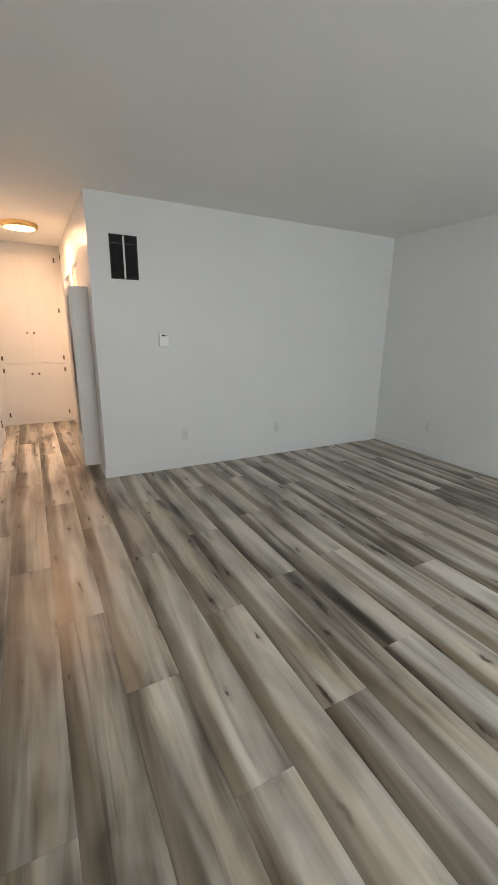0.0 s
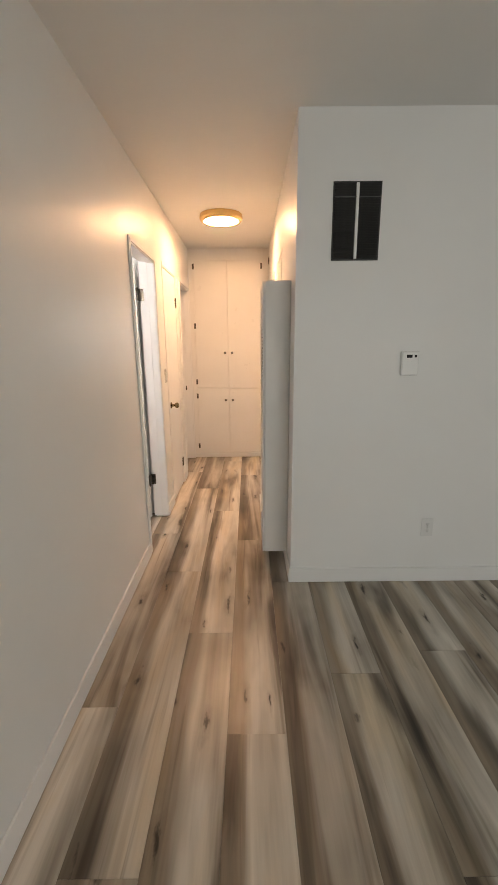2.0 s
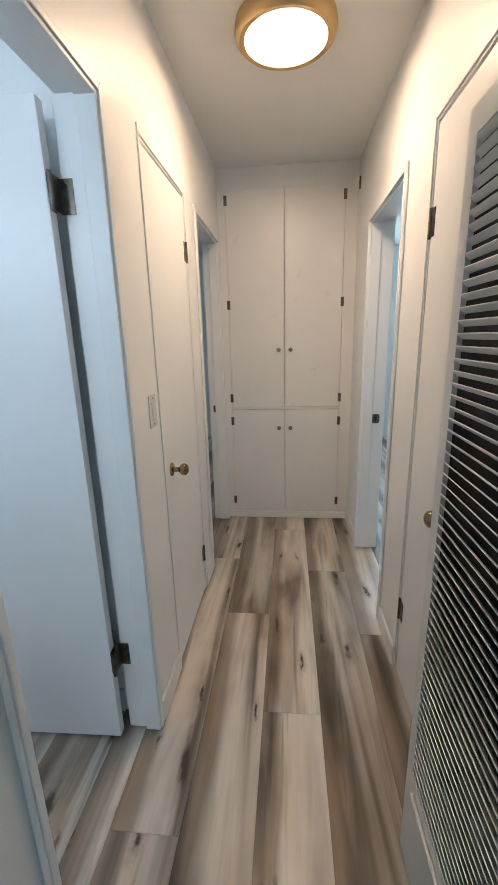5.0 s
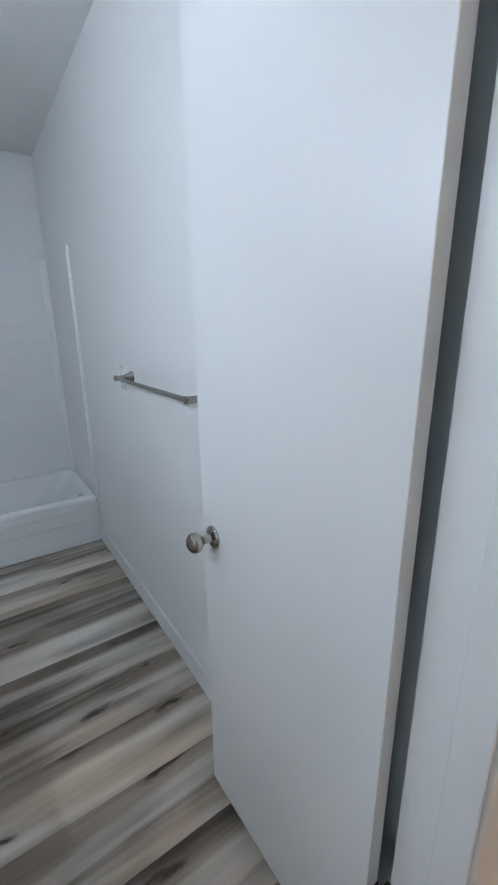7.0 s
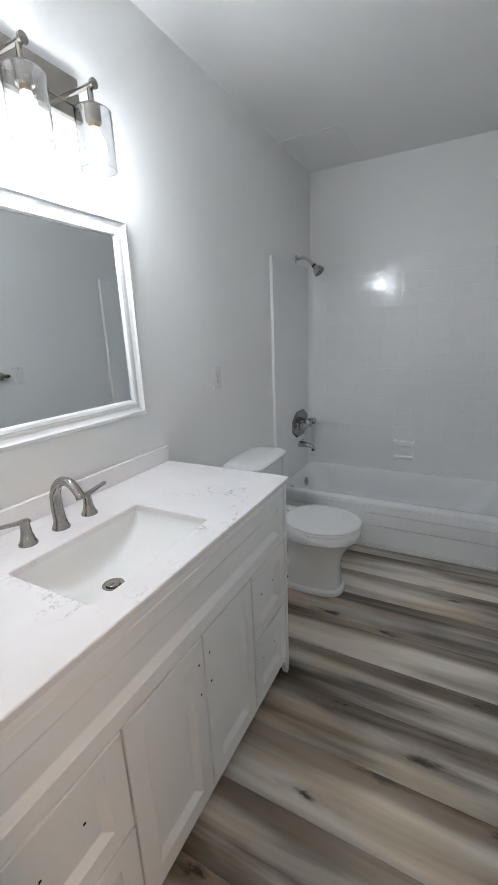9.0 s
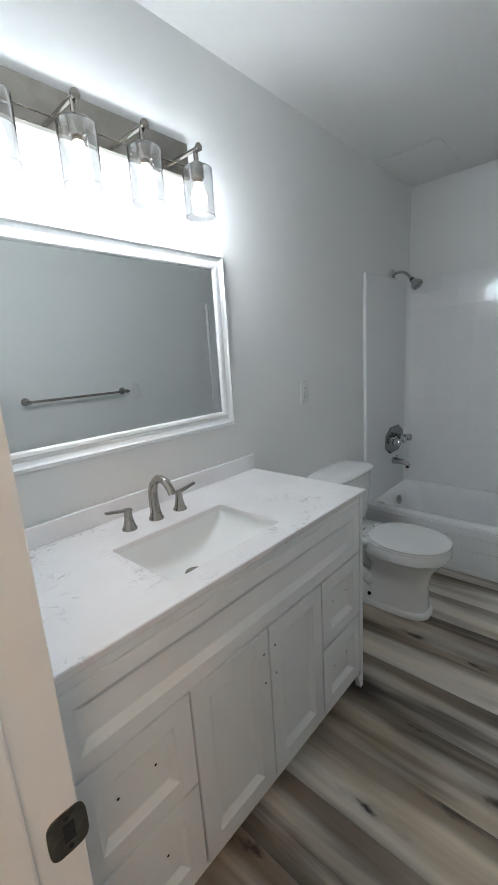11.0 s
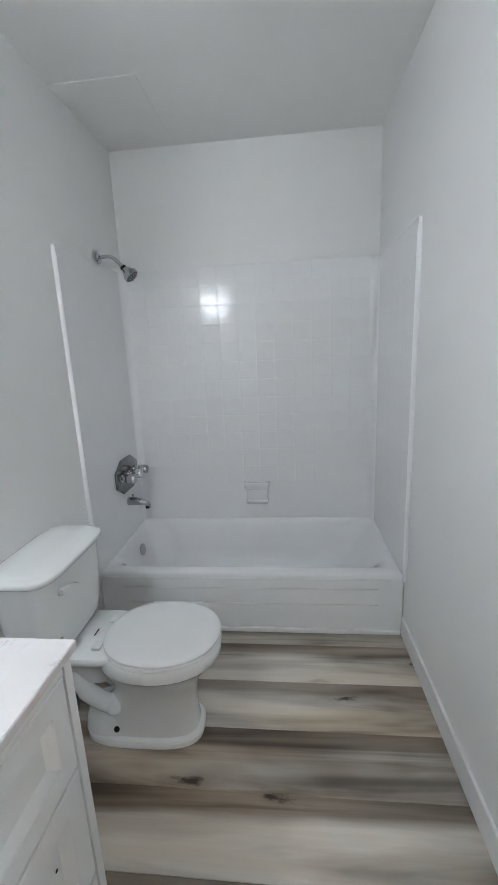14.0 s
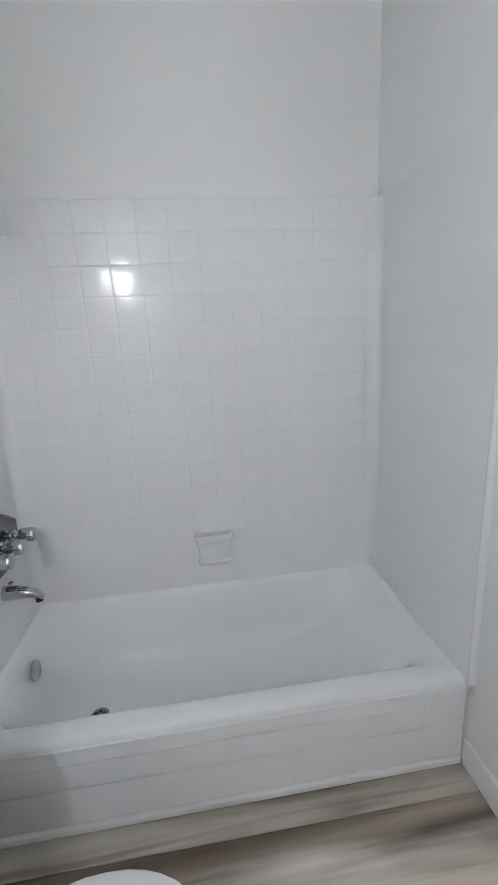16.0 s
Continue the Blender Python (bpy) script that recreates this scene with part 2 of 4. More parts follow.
# ---- mesh helpers ----
def box(bm, x0, x1, y0, y1, z0, z1, bev=0.0, seg=2):
    r = bmesh.ops.create_cube(bm, size=1.0, matrix=Matrix.LocRotScale(((x0 + x1) / 2, (y0 + y1) / 2, (z0 + z1) / 2), None, (abs(x1 - x0), abs(y1 - y0), abs(z1 - z0))))
    if bev:
        edges = list({e for v in r["verts"] for e in v.link_edges})
        bmesh.ops.bevel(bm, geom=edges, offset=bev, segments=seg, affect="EDGES", profile=0.5)
    return bm


def boxes(*rows, bev=0.0):
    bm = bmesh.new()
    for r in rows:
        box(bm, *r, bev=bev)
    return bm


def ring(bm, pts):
    return [bm.verts.new(p) for p in pts]


def skin(bm, a, b):
    n = len(a)
    for i in range(n):
        bm.faces.new((a[i], a[(i + 1) % n], b[(i + 1) % n], b[i]))


def loft(bm, sections, cap_start=True, cap_end=True):
    rings = [ring(bm, s) for s in sections]
    for a, b in zip(rings, rings[1:]):
        skin(bm, a, b)
    if cap_start:
        bm.faces.new(rings[0][::-1])
    if cap_end:
        bm.faces.new(rings[-1])
    return bm


def oval(cx, cy, z, rx, ry, n=2.0, count=40):
    out = []
    for i in range(count):
        a = 2 * math.pi * i / count
        c, s = math.cos(a), math.sin(a)
        out.append((cx + rx * math.copysign(abs(c) ** (2 / n), c), cy + ry * math.copysign(abs(s) ** (2 / n), s), z))
    return out


def lathe(bm, profile, m=None, count=28):
    """Turn (radius, height) pairs about z, then place by m."""
    m = m or Matrix()
    rows = [[m @ Vector((r * math.cos(2 * math.pi * i / count), r * math.sin(2 * math.pi * i / count), h)) for i in range(count)] for r, h in profile]
    return loft(bm, rows)


def tube(bm, path, radius, count=14):
    """A round tube along points; radius a number or one for each point."""
    pts = [Vector(p) for p in path]
    rr = radius if isinstance(radius, (list, tuple)) else [radius] * len(pts)
    secs, side = [], None
    for i, p in enumerate(pts):
        d = (pts[min(i + 1, len(pts) - 1)] - pts[max(i - 1, 0)]).normalized()
        if side is None:
            side = d.orthogonal().normalized()
        side = (side - d * side.dot(d)).normalized()
        up = d.cross(side)
        secs.append([p + (side * math.cos(2 * math.pi * k / count) + up * math.sin(2 * math.pi * k / count)) * rr[i] for k in range(count)])
    return loft(bm, secs)


def smooth_path(pts, steps=8):
    p = [Vector(pts[0])] + [Vector(q) for q in pts] + [Vector(pts[-1])]
    out = []
    for i in range(1, len(p) - 2):
        for k in range(steps):
            t = k / steps
            out.append(0.5 * (2 * p[i] + (p[i + 1] - p[i - 1]) * t + (2 * p[i - 1] - 5 * p[i] + 4 * p[i + 1] - p[i + 2]) * t * t + (3 * p[i] - p[i - 1] - 3 * p[i + 1] + p[i + 2]) * t ** 3))
    return out + [p[-1]]


def mesh_of(name, bm, material, angle=None):
    bmesh.ops.recalc_face_normals(bm, faces=bm.faces)
    if angle is not None:
        for f in bm.faces:
            f.smooth = True
        for e in bm.edges:
            if len(e.link_faces) == 2 and e.calc_face_angle(0) > radians(angle):
                e.smooth = False
    me = bpy.data.meshes.new(name)
    bm.to_mesh(me)
    bm.free()
    me.materials.append(material)
    return me


def part(name, bm, material, parent=None, label="", angle=None):
    ob = new(name, mesh_of(name, bm, material, angle))
    if parent is not None:
        ob.parent = parent
    if label:
        ob["label"] = label
    return ob


def thing(name, at, label, category, group="", kind=""):
    ob = new(name)
    ob.empty_display_size = 0.05
    ob.matrix_world = at if isinstance(at, Matrix) else Matrix.Translation(at)
    return tagged(ob, label, category, group, kind)


def structure(name, bm, material, label, category, angle=None):
    return tagged(part(name, bm, material, None, "", angle), label, category, kind="structure")


# ---- large structure ----
DOORWAY = [(0.360, 1.025, 2.085), (1.325, 1.915, 2.105), (2.13, 2.87, 2.11)]


def wall_along_y(x0, x1, y0, y1, holes):
    rows, y = [], y0
    for a, b, top in holes:
        rows += [(x0, x1, y, a, 0, H), (x0, x1, a, b, top, H)]
        y = b
    rows.append((x0, x1, y, y1, 0, H))
    return boxes(*rows)


def wall_with_window(axis, fixed0, fixed1, a0, a1, w0, w1, z0, z1):
    spans = [(a0, w0, 0, H), (w1, a1, 0, H), (w0, w1, 0, z0), (w0, w1, z1, H)]
    if axis == "x":
        return boxes(*[(p, q, fixed0, fixed1, r, s) for p, q, r, s in spans])
    return boxes(*[(fixed0, fixed1, p, q, r, s) for p, q, r, s in spans])


structure("wall_west", wall_along_y(-TW, 0, LY - T, 5.83, DOORWAY), WALL, "white painted plaster wall between hall and bathroom", "wall")
structure("wall_east", wall_along_y(HALL, HALL + T, 0, 3.55, [(0.90, 1.375, 2.105), (1.69, 2.45, 2.09)]), WALL, "white painted plaster wall of the hall beside the bedroom", "wall")
structure("wall_vent", boxes((HALL + T, LX + T, 0, T, 0, H)), WALL, "white painted living room wall with grille and thermostat", "wall")
structure("wall_living_east", boxes((LX, LX + T, LY - T, 0, 0, H)), WALL, "white painted living room side wall", "wall")
structure("wall_living_south", wall_with_window("x", LY - T, LY, 0, LX, 1.1, 3.9, 0.6, 2.1), WALL, "white painted living room wall with a wide window", "wall")
structure("wall_bath_south", boxes((BX0 - T, BX1, BY0 - T, BY0, 0, H)), WALL, "white painted bathroom wall behind the vanity", "wall")
structure("wall_bath_west", boxes((BX0 - T, BX0, BY0, BY1, 0, H)), WALL, "white painted bathroom wall above the bathtub", "wall")
structure("wall_bath_north", boxes((BX0 - T, BX1, BY1, BY1 + 0.1, 0, H)), WALL, "white painted bathroom wall with towel bar", "wall")
structure("wall_hall_end", boxes((0, HALL, 3.45, 3.55, 0, H)), WALL, "plain wall behind the built-in cupboard", "wall")
structure("wall_bedroom_north", wall_with_window("x", 5.7, 5.83, HALL + T, LX + T, 2.0, 3.5, 1.3, 2.08), WALL, "white painted bedroom wall with a wide window", "wall")
structure("wall_bedroom_east", boxes((LX, LX + T, T, 5.7, 0, H)), WALL, "plain white bedroom wall", "wall")
structure("wall_bedroom_west", boxes((HALL, HALL + T, 3.55, 5.7, 0, H)), WALL, "plain white bedroom wall", "wall")
structure("wall_closet_side", boxes((HALL + T, 1.75, 1.46, 1.54, 0, H)), WALL, "plain white wall beside the bedroom closet", "wall")
structure("wall_side_room_south", boxes((-3.4, -TW, 1.97, 2.07, 0, H)), WALL, "plain white side room wall", "wall")
structure("wall_side_room_west", wall_with_window("y", -3.53, -3.4, 1.97, 5.83, 3.0, 4.2, 0.95, 2.05), WALL, "plain white side room wall with a window", "wall")
structure("wall_side_room_north", boxes((-3.4, -TW, 5.7, 5.83, 0, H)), WALL, "plain white side room wall", "wall")
structure("ceiling", boxes((-3.6, LX + 0.2, LY - 0.2, 5.9, H, H + 0.12)), CEIL, "off-white painted plaster ceiling", "ceiling")
structure("ground", boxes((-60, 60, -60, 60, -0.3, -0.12)), SUBF, "plain ground outside", "ground")

# baseboards: one run each, 95 mm high with an eased top edge
def baseboard(x0, x1, y0, y1, h=0.095):
    bm = boxes((x0, x1, y0, y1, 0.001, h), bev=0.004)
    structure("baseboard", bm, TRIM, "white painted wooden baseboard along the wall", "baseboard")


B = 0.013
baseboard(0, B, LY, 0.346)
baseboard(0, B, 1.045, 1.31)
baseboard(0, B, 1.93, 2.115)
baseboard(HALL - B, LX, -B, 0)
baseboard(LX - B, LX, LY, -B)
baseboard(B, LX - B, LY, LY + B)
baseboard(HALL - B, HALL, 0, 0.885)
baseboard(HALL - B, HALL, 1.39, 1.67)
baseboard(HALL - B, HALL, 2.475, 2.915)
baseboard(-2.535, -0.16, BY1 - B, BY1, 0.105)
baseboard(-2.535, -1.372, BY0, BY0 + B)
baseboard(HALL + T, LX, 5.7 - B, 5.7)
baseboard(HALL + T, HALL + T + B, 2.5, 5.68)

# door linings with stops and a narrow edge moulding on the hall face
def lining(y0, y1, top, x_hall, x_back, label, stop_at, strike_y=None, strike_x=0.045, strike_z=0.925, hinge_side=0.0):
    """Jamb boards in a wall along y: the opening is y0..y1; the moulding stands on the hall face."""
    s = 1 if x_hall > x_back else -1
    root = thing("trim", (x_hall, (y0 + y1) / 2, 0), label, "door frame", kind="structure")
    ox, oy = x_hall, (y0 + y1) / 2
    a, b = x_back - s * 0.006, x_hall + s * 0.014
    w = (y1 - y0) / 2
    t, foot = 0.016, 0.009

    def bx(name, x0, x1, u0, u1, z0, z1, bev=0.002):
        part(name, boxes((min(x0, x1) - ox, max(x0, x1) - ox, u0, u1, z0, z1), bev=bev), TRIM, root)

    bx("jamb", a, b, -w, -w + t, foot, top)
    bx("jamb", a - s * hinge_side, b, w - t, w, foot, top)
    bx("head", a, b, -w + t, w - t, top - t, top)
    q0, q1 = stop_at
    bx("stop", q0, q1, -w + t, -w + t + 0.011, foot, top - t, 0.0035)
    bx("stop", q0, q1, w - t - 0.011, w - t, foot, top - t, 0.0035)
    bx("stop", q0, q1, -w + t + 0.011, w - t - 0.011, top - t - 0.011, top - t)
    m = 0.013
    bx("moulding", x_hall + s * 0.001, x_hall + s * 0.0115, -w - m, -w, 0.002, top + m, 0.004)
    bx("moulding", x_hall + s * 0.001, x_hall + s * 0.0115, w, w + m, 0.002, top + m, 0.004)
    bx("moulding", x_hall + s * 0.001, x_hall + s * 0.0115, -w, w, top, top + m, 0.004)
    if strike_y is not None:
        face = -w + t if strike_y < 0 else w - t
        d = 1 if strike_y < 0 else -1
        sx = x_back + s * strike_x - ox
        bm = bmesh.new()
        lip = oval(0, 0, 0, 0.024, 0.030, 4.0, 24)
        loft(bm, [[(sx + p[0], face + d * 0.0002, strike_z + p[1]) for p in lip], [(sx + p[0], face + d * 0.0022, strike_z + p[1]) for p in lip]])
        plate = part("strike_plate", bm, BRON, root, "tarnished metal strike plate", 30)
        part("latch_hole", boxes((sx - 0.008, sx + 0.006, min(face + d * 0.0023, face + d * 0.003), max(face + d * 0.0023, face + d * 0.003), strike_z - 0.013, strike_z + 0.013)), DARK, plate)
        for dz in (-0.021, 0.021):
            part("screw", lathe(bmesh.new(), [(0.0032, 0), (0.0026, 0.001)], Matrix.Translation((sx, face + d * 0.0023, strike_z + dz)) @ pose(0, 0, 0, -90 * d), 10), DARK, plate)
    return root


lining(0.360, 1.025, 2.085, 0, -TW, "white painted bathroom door frame with thin moulding", (-0.048, 0.008), -1, 0.011, 0.87, 0.010)
lining(2.13, 2.87, 2.11, 0, -TW, "white painted frame of an open doorway", (-0.062, -0.002), 1)
lining(1.69, 2.45, 2.09, HALL, HALL + T, "white painted bedroom door frame with strike plate", (HALL + 0.002, HALL + 0.062), 1)


# ---- doors and hardware ----
def knob_profile(scale=1.0):
    return [(0.0001, 0), (0.031 * scale, 0), (0.031 * scale, 0.004), (0.027 * scale, 0.008), (0.012, 0.012), (0.0105, 0.032), (0.014, 0.036),
            (0.0215 * scale, 0.040), (0.0262 * scale, 0.0465), (0.028 * scale, 0.054), (0.0265 * scale, 0.0615), (0.0215 * scale, 0.068), (0.013 * scale, 0.0725), (0.0001, 0.074)]


def hinge(parent, m, label="tarnished steel hinge"):
    """Two leaves and a knuckle; local x across, y out, z up, 90 mm tall."""
    root = part("hinge", tube(bmesh.new(), [m @ Vector((0, 0.004, -0.047)), m @ Vector((0, 0.004, 0.047))], 0.0065, 12), BRON, parent, label, 40)
    for s in (-1, 1):
        bm = boxes((min(s * 0.004, s * 0.034), max(s * 0.004, s * 0.034), 0.0004, 0.0028, -0.044, 0.044), bev=0.0008)
        bm.transform(m)
        part("leaf", bm, BRON, root)
        for dz in (-0.03, 0.0, 0.03):
            part("screw", lathe(bmesh.new(), [(0.0038, 0.0), (0.003, 0.0012)], m @ pose(s * 0.02, 0.0028, dz, -90), 10), BRON, root)
    return root


def slab_door(name, m, w, h, t, label, knob_mat, knob_label, knob_x, knob_z, both=True):
    """Leaf from x 0..w, thickness y 0..t; the +y face is the one seen."""
    root = thing(name, m, label, "door", kind="structure")
    part("leaf", boxes((0, w, 0, t, 0, h), bev=0.002), DOOR, root)
    part("knob", lathe(bmesh.new(), knob_profile(0.93), pose(knob_x, t, knob_z, -90)), knob_mat, root, knob_label, 40)
    if both:
        part("knob", lathe(bmesh.new(), knob_profile(), pose(knob_x, 0, knob_z, 90)), knob_mat, root, knob_label, 40)
        ex = w if knob_x > w / 2 else 0
        part("latch_plate", boxes((ex - 0.001, ex + 0.001, t / 2 - 0.012, t / 2 + 0.012, knob_z - 0.028, knob_z + 0.028)), BRON, root)
    return root


# bathroom door, swung fully open into the bathroom
bath_door = slab_door("door_1", pose(-0.132, 0.992, 0.018, 0, 0, 181.4), 0.578, 2.03, 0.035,
                      "white flush bathroom door standing wide open", NICK, "brushed nickel round knob", 0.523, 0.896)
for z in (0.345, 1.832):
    # jamb leaf lies on the lining, door leaf on the hinge edge
    hz = z - 0.018
    bm = tube(bmesh.new(), [(-0.012, 0.037, hz - 0.047), (-0.012, 0.037, hz + 0.047)], 0.0065, 12)
    root = part("hinge", bm, BRON, bath_door, "tarnished steel hinge", 40)
    part("leaf", boxes((-0.0021, -0.0003, 0.0, 0.034, hz - 0.044, hz + 0.044)), BRON, root)
    part("leaf", boxes((-0.048, -0.012, -0.0155, -0.0135, hz - 0.044, hz + 0.044)), BRON, root)
    part("leaf", boxes((-0.0135, -0.0115, -0.0150, 0.034, hz - 0.044, hz + 0.044)), BRON, root)
    for dz in (-0.03, 0.03):
        part("screw", lathe(bmesh.new(), [(0.004, 0), (0.003, 0.0012)], pose(-0.031, -0.0135, hz + dz, -90), 10), NICK, root)

# closed closet doors in the hall, flush in their openings; face local +y, so turned to look into the hall
closet = slab_door("door_2", pose(-0.034, 1.906, 0.012, 0, 0, -90), 0.572, 2.075, 0.034,
                   "white flush closet door, closed, brass knob", BRAS, "polished brass knob", 0.49, 0.905, False)
for z in (0.239, 1.853):
    hinge(closet, pose(0.0, 0.034, z - 0.012))
linen = slab_door("door_3", pose(HALL + 0.034, 0.918, 0.012, 0, 0, 90), 0.44, 2.075, 0.034,
                  "narrow white flush closet door, closed", BRAS, "polished brass knob", 0.05, 0.905, False)
for z in (0.32, 1.80):
    hinge(linen, pose(0.44, 0.034, z - 0.012))


def flush_frame(y0, y1, top, x, s, label):
    root = thing("trim", (x, (y0 + y1) / 2, 0), label, "door frame", kind="structure")
    w, t, d = (y1 - y0) / 2, 0.007, 0.095
    for u0, u1, z0, z1, n in ((-w, -w + t, 0.002, top, "jamb"), (w - t, w, 0.002, top, "jamb"), (-w + t, w - t, top - t, top, "head")):
        part(n, boxes((min(0, -s * d), max(0, -s * d), u0, u1, z0, z1)), TRIM, root)
    for u0, u1, z0, z1 in ((-w - 0.012, -w - 0.001, 0.002, top + 0.03), (w + 0.001, w + 0.012, 0.002, top + 0.012), (-w, w, top + 0.001, top + 0.012)):
        part("moulding", boxes((min(0, s * 0.006), max(0, s * 0.006), u0, u1, z0, z1), bev=0.002), TRIM, root)
    # added black sheet behind the leaf colours the door gaps as shaded
    part("closet_back", boxes((min(-s * 0.08, -s * 0.094), max(-s * 0.08, -s * 0.094), -w + t, w - t, 0.002, top - t)), DARK, root)


flush_frame(1.325, 1.915, 2.105, 0, 1, "white painted frame round the closed closet door")
flush_frame(0.90, 1.375, 2.105, HALL, -1, "white painted frame round the narrow closet door")


# ---- wall fixtures ----
def wall_plate(at, kind, label, group=""):
    """Switch or outlet plate, 72 x 117 mm; local +y is out of the wall."""
    root = thing("light_switch" if kind == "switch" else "outlet", at, label, "light switch" if kind == "switch" else "outlet", group)
    part("cover_plate", boxes((-0.036, 0.036, 0.0003, 0.0055, -0.0585, 0.0585), bev=0.002), PLAS, root)
    if kind == "switch":
        part("rocker", boxes((-0.017, 0.017, 0.0056, 0.0095, -0.033, 0.033), bev=0.0015), PLAS, root)
    else:
        for dz in (-0.02, 0.02):
            o = part("socket", boxes((-0.0165, 0.0165, 0.0056, 0.0075, dz - 0.0145, dz + 0.0145), bev=0.001), PLAS, root)
            for dx in (-0.006, 0.006):
                part("slot", boxes((dx - 0.0011, dx + 0.0011, 0.0076, 0.0079, dz - 0.002, dz + 0.007)), DARK, o)
            part("slot", boxes((-0.002, 0.002, 0.0076, 0.0079, dz - 0.009, dz - 0.005)), DARK, o)
    for dz in ((-0.047, 0.047) if kind == "switch" else (0.0,)):
        part("screw", lathe(bmesh.new(), [(0.003, 0), (0.0024, 0.001)], pose(0, 0.0056, dz, -90), 10), NICK, root)
    return root


wall_plate(pose(0, 1.236, 1.20, 0, 0, -90), "switch", "white rocker light switch on the hall wall")
wall_plate(pose(1.795, 0, 0.365, 0, 0, 180), "outlet", "white outlet low on the living room wall", "living room outlets")
wall_plate(pose(2.94, 0, 0.33, 0, 0, 180), "outlet", "white outlet low on the living room wall", "living room outlets")
wall_plate(pose(LX, -0.83, 0.37, 0, 0, 90), "outlet", "white outlet low on the living room side wall", "living room outlets")
wall_plate(pose(0, -1.77, 0.325, 0, 0, -90), "outlet", "white outlet low on the long wall", "living room outlets")
wall_plate(pose(-1.821, BY0, 1.207, 0, 0, 0), "outlet", "white outlet above the toilet")
wall_plate(pose(-1.725, BY1, 1.21, 0, 0, 180), "switch", "white blank plate beside the towel bar")


def return_air_vent():
    """Dark louvred wall grille in two columns with a white frame."""
    x0, x1, z0, z1 = 1.148, 1.392, 1.876, 2.244
    root = thing("wall_vent", ((x0 + x1) / 2, 0, (z0 + z1) / 2), "dark louvred metal wall grille with white centre bar", "vent")
    w, h = (x1 - x0) / 2, (z1 - z0) / 2
    # no duct is cut; this sheet's black paints the shade behind the slats
    part("backing", boxes((-w + 0.004, w - 0.004, -0.003, -0.001, -h + 0.004, h - 0.004)), DARK, root)
    f = 0.008
    part("frame", boxes((-w, -w + f, -0.005, 0, -h, h), (w - f, w, -0.005, 0, -h, h), (-w + f, w - f, -0.005, 0, h - f, h), (-w + f, w - f, -0.005, 0, -h, -h + f), bev=0.0015), VENT, root)
    part("centre_bar", boxes((-0.007, 0.007, -0.014, -0.003, -h + f, h - f)), WALL, root)
    part("cross_bar", boxes((-w + f, w - f, -0.0125, -0.010, h - 0.075, h - 0.070)), GRIL, root)
    bm = boxes((-0.0515, 0.0515, -0.0008, 0.0008, -0.006, 0.006))
    bm.transform(pose(0, 0, 0, 38))
    me = mesh_of("slat", bm, VENT)
    for col in (-0.0603, 0.0603):
        for i in range(30):
            o = new("slat", me)
            o.parent = root
            o.location = (col, -0.0075, -h + f + 0.009 + i * (2 * h - 2 * f - 0.018) / 29)


return_air_vent()


def thermostat():
    root = thing("thermostat", (1.60, 0, 1.348), "small white thermostat with a dark display", "thermostat")
    part("body", boxes((-0.048, 0.048, -0.024, 0, -0.066, 0.066), bev=0.008), PLAS, root)
    part("display", boxes((-0.022, 0.008, -0.0255, -0.0245, 0.030, 0.047), bev=0.0003), DARK, root, "dark display window")
    part("button", boxes((0.02, 0.032, -0.0255, -0.0245, 0.032, 0.046), bev=0.0003), DARK, root)
    part("lower_cover", boxes((-0.042, 0.042, -0.026, -0.0242, -0.060, 0.012), bev=0.0006), PLAS, root)


thermostat()


def wall_heater():
    """Tall recessed gas wall heater: enamel case, louvred front facing the hall."""
    y0, y1, z0, z1, d = 0.225, 0.665, 0.085, 1.816, 0.166
    root = thing("wall_heater", (HALL, y0, 0), "tall white enamel wall heater with louvred front", "heater")
    w = y1 - y0
    part("case", boxes((-d + 0.012, 0, 0, w, z0, z1), bev=0.006), HEAT, root)
    x = -d
    e = 0.038
    part("front_frame", boxes((x, x + 0.0115, 0.0, e, z0 + 0.004, z1 - 0.004), (x, x + 0.0115, w - e, w, z0 + 0.004, z1 - 0.004),
                              (x, x + 0.0115, e, w - e, z1 - 0.05, z1 - 0.004), (x, x + 0.0115, e, w - e, z0 + 0.004, z0 + 0.30)), HEAT, root)
    # black sheet: the shade inside the case, put in as colour
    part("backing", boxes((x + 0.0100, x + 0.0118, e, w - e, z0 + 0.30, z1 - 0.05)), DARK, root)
    bm = boxes((-0.0075, 0.0075, e, w - e, -0.0011, 0.0011))
    bm.transform(pose(0, 0, 0, 0, 42, 0))
    me = mesh_of("louvre", bm, HEAT)
    n = 62
    for i in range(n):
        o = new("louvre", me)
        o.parent = root
        o.location = (x + 0.004, 0, z0 + 0.31 + i * (z1 - 0.06 - z0 - 0.31) / (n - 1))
    part("control_flap", boxes((x - 0.010, x - 0.0005, e + 0.02, w - e - 0.02, z0 + 0.23, z0 + 0.268), bev=0.003), HEAT, root)
    part("top_flange", boxes((-0.05, -0.001, w, w + 0.03, z1 - 0.09, z1 - 0.02), bev=0.003), HEAT, root)


wall_heater()


def hall_lamp():
    root = thing("ceiling_light", (0.485, 1.66, H), "lit round ceiling light with warm brass rim", "ceiling light")
    part("rim", lathe(bmesh.new(), [(0.152, -0.040), (0.153, -0.054), (0.172, -0.056), (0.186, -0.043), (0.190, -0.028), (0.186, -0.001), (0.12, -0.001)], None, 56), RIMW, root, "brass-coloured ring", 40)
    part("diffuser", lathe(bmesh.new(), [(0.1515, -0.040), (0.1505, -0.0490), (0.10, -0.0505), (0.0001, -0.051)], None, 56), GLOW_HALL, root, "glowing white diffuser", 40)


hall_lamp()


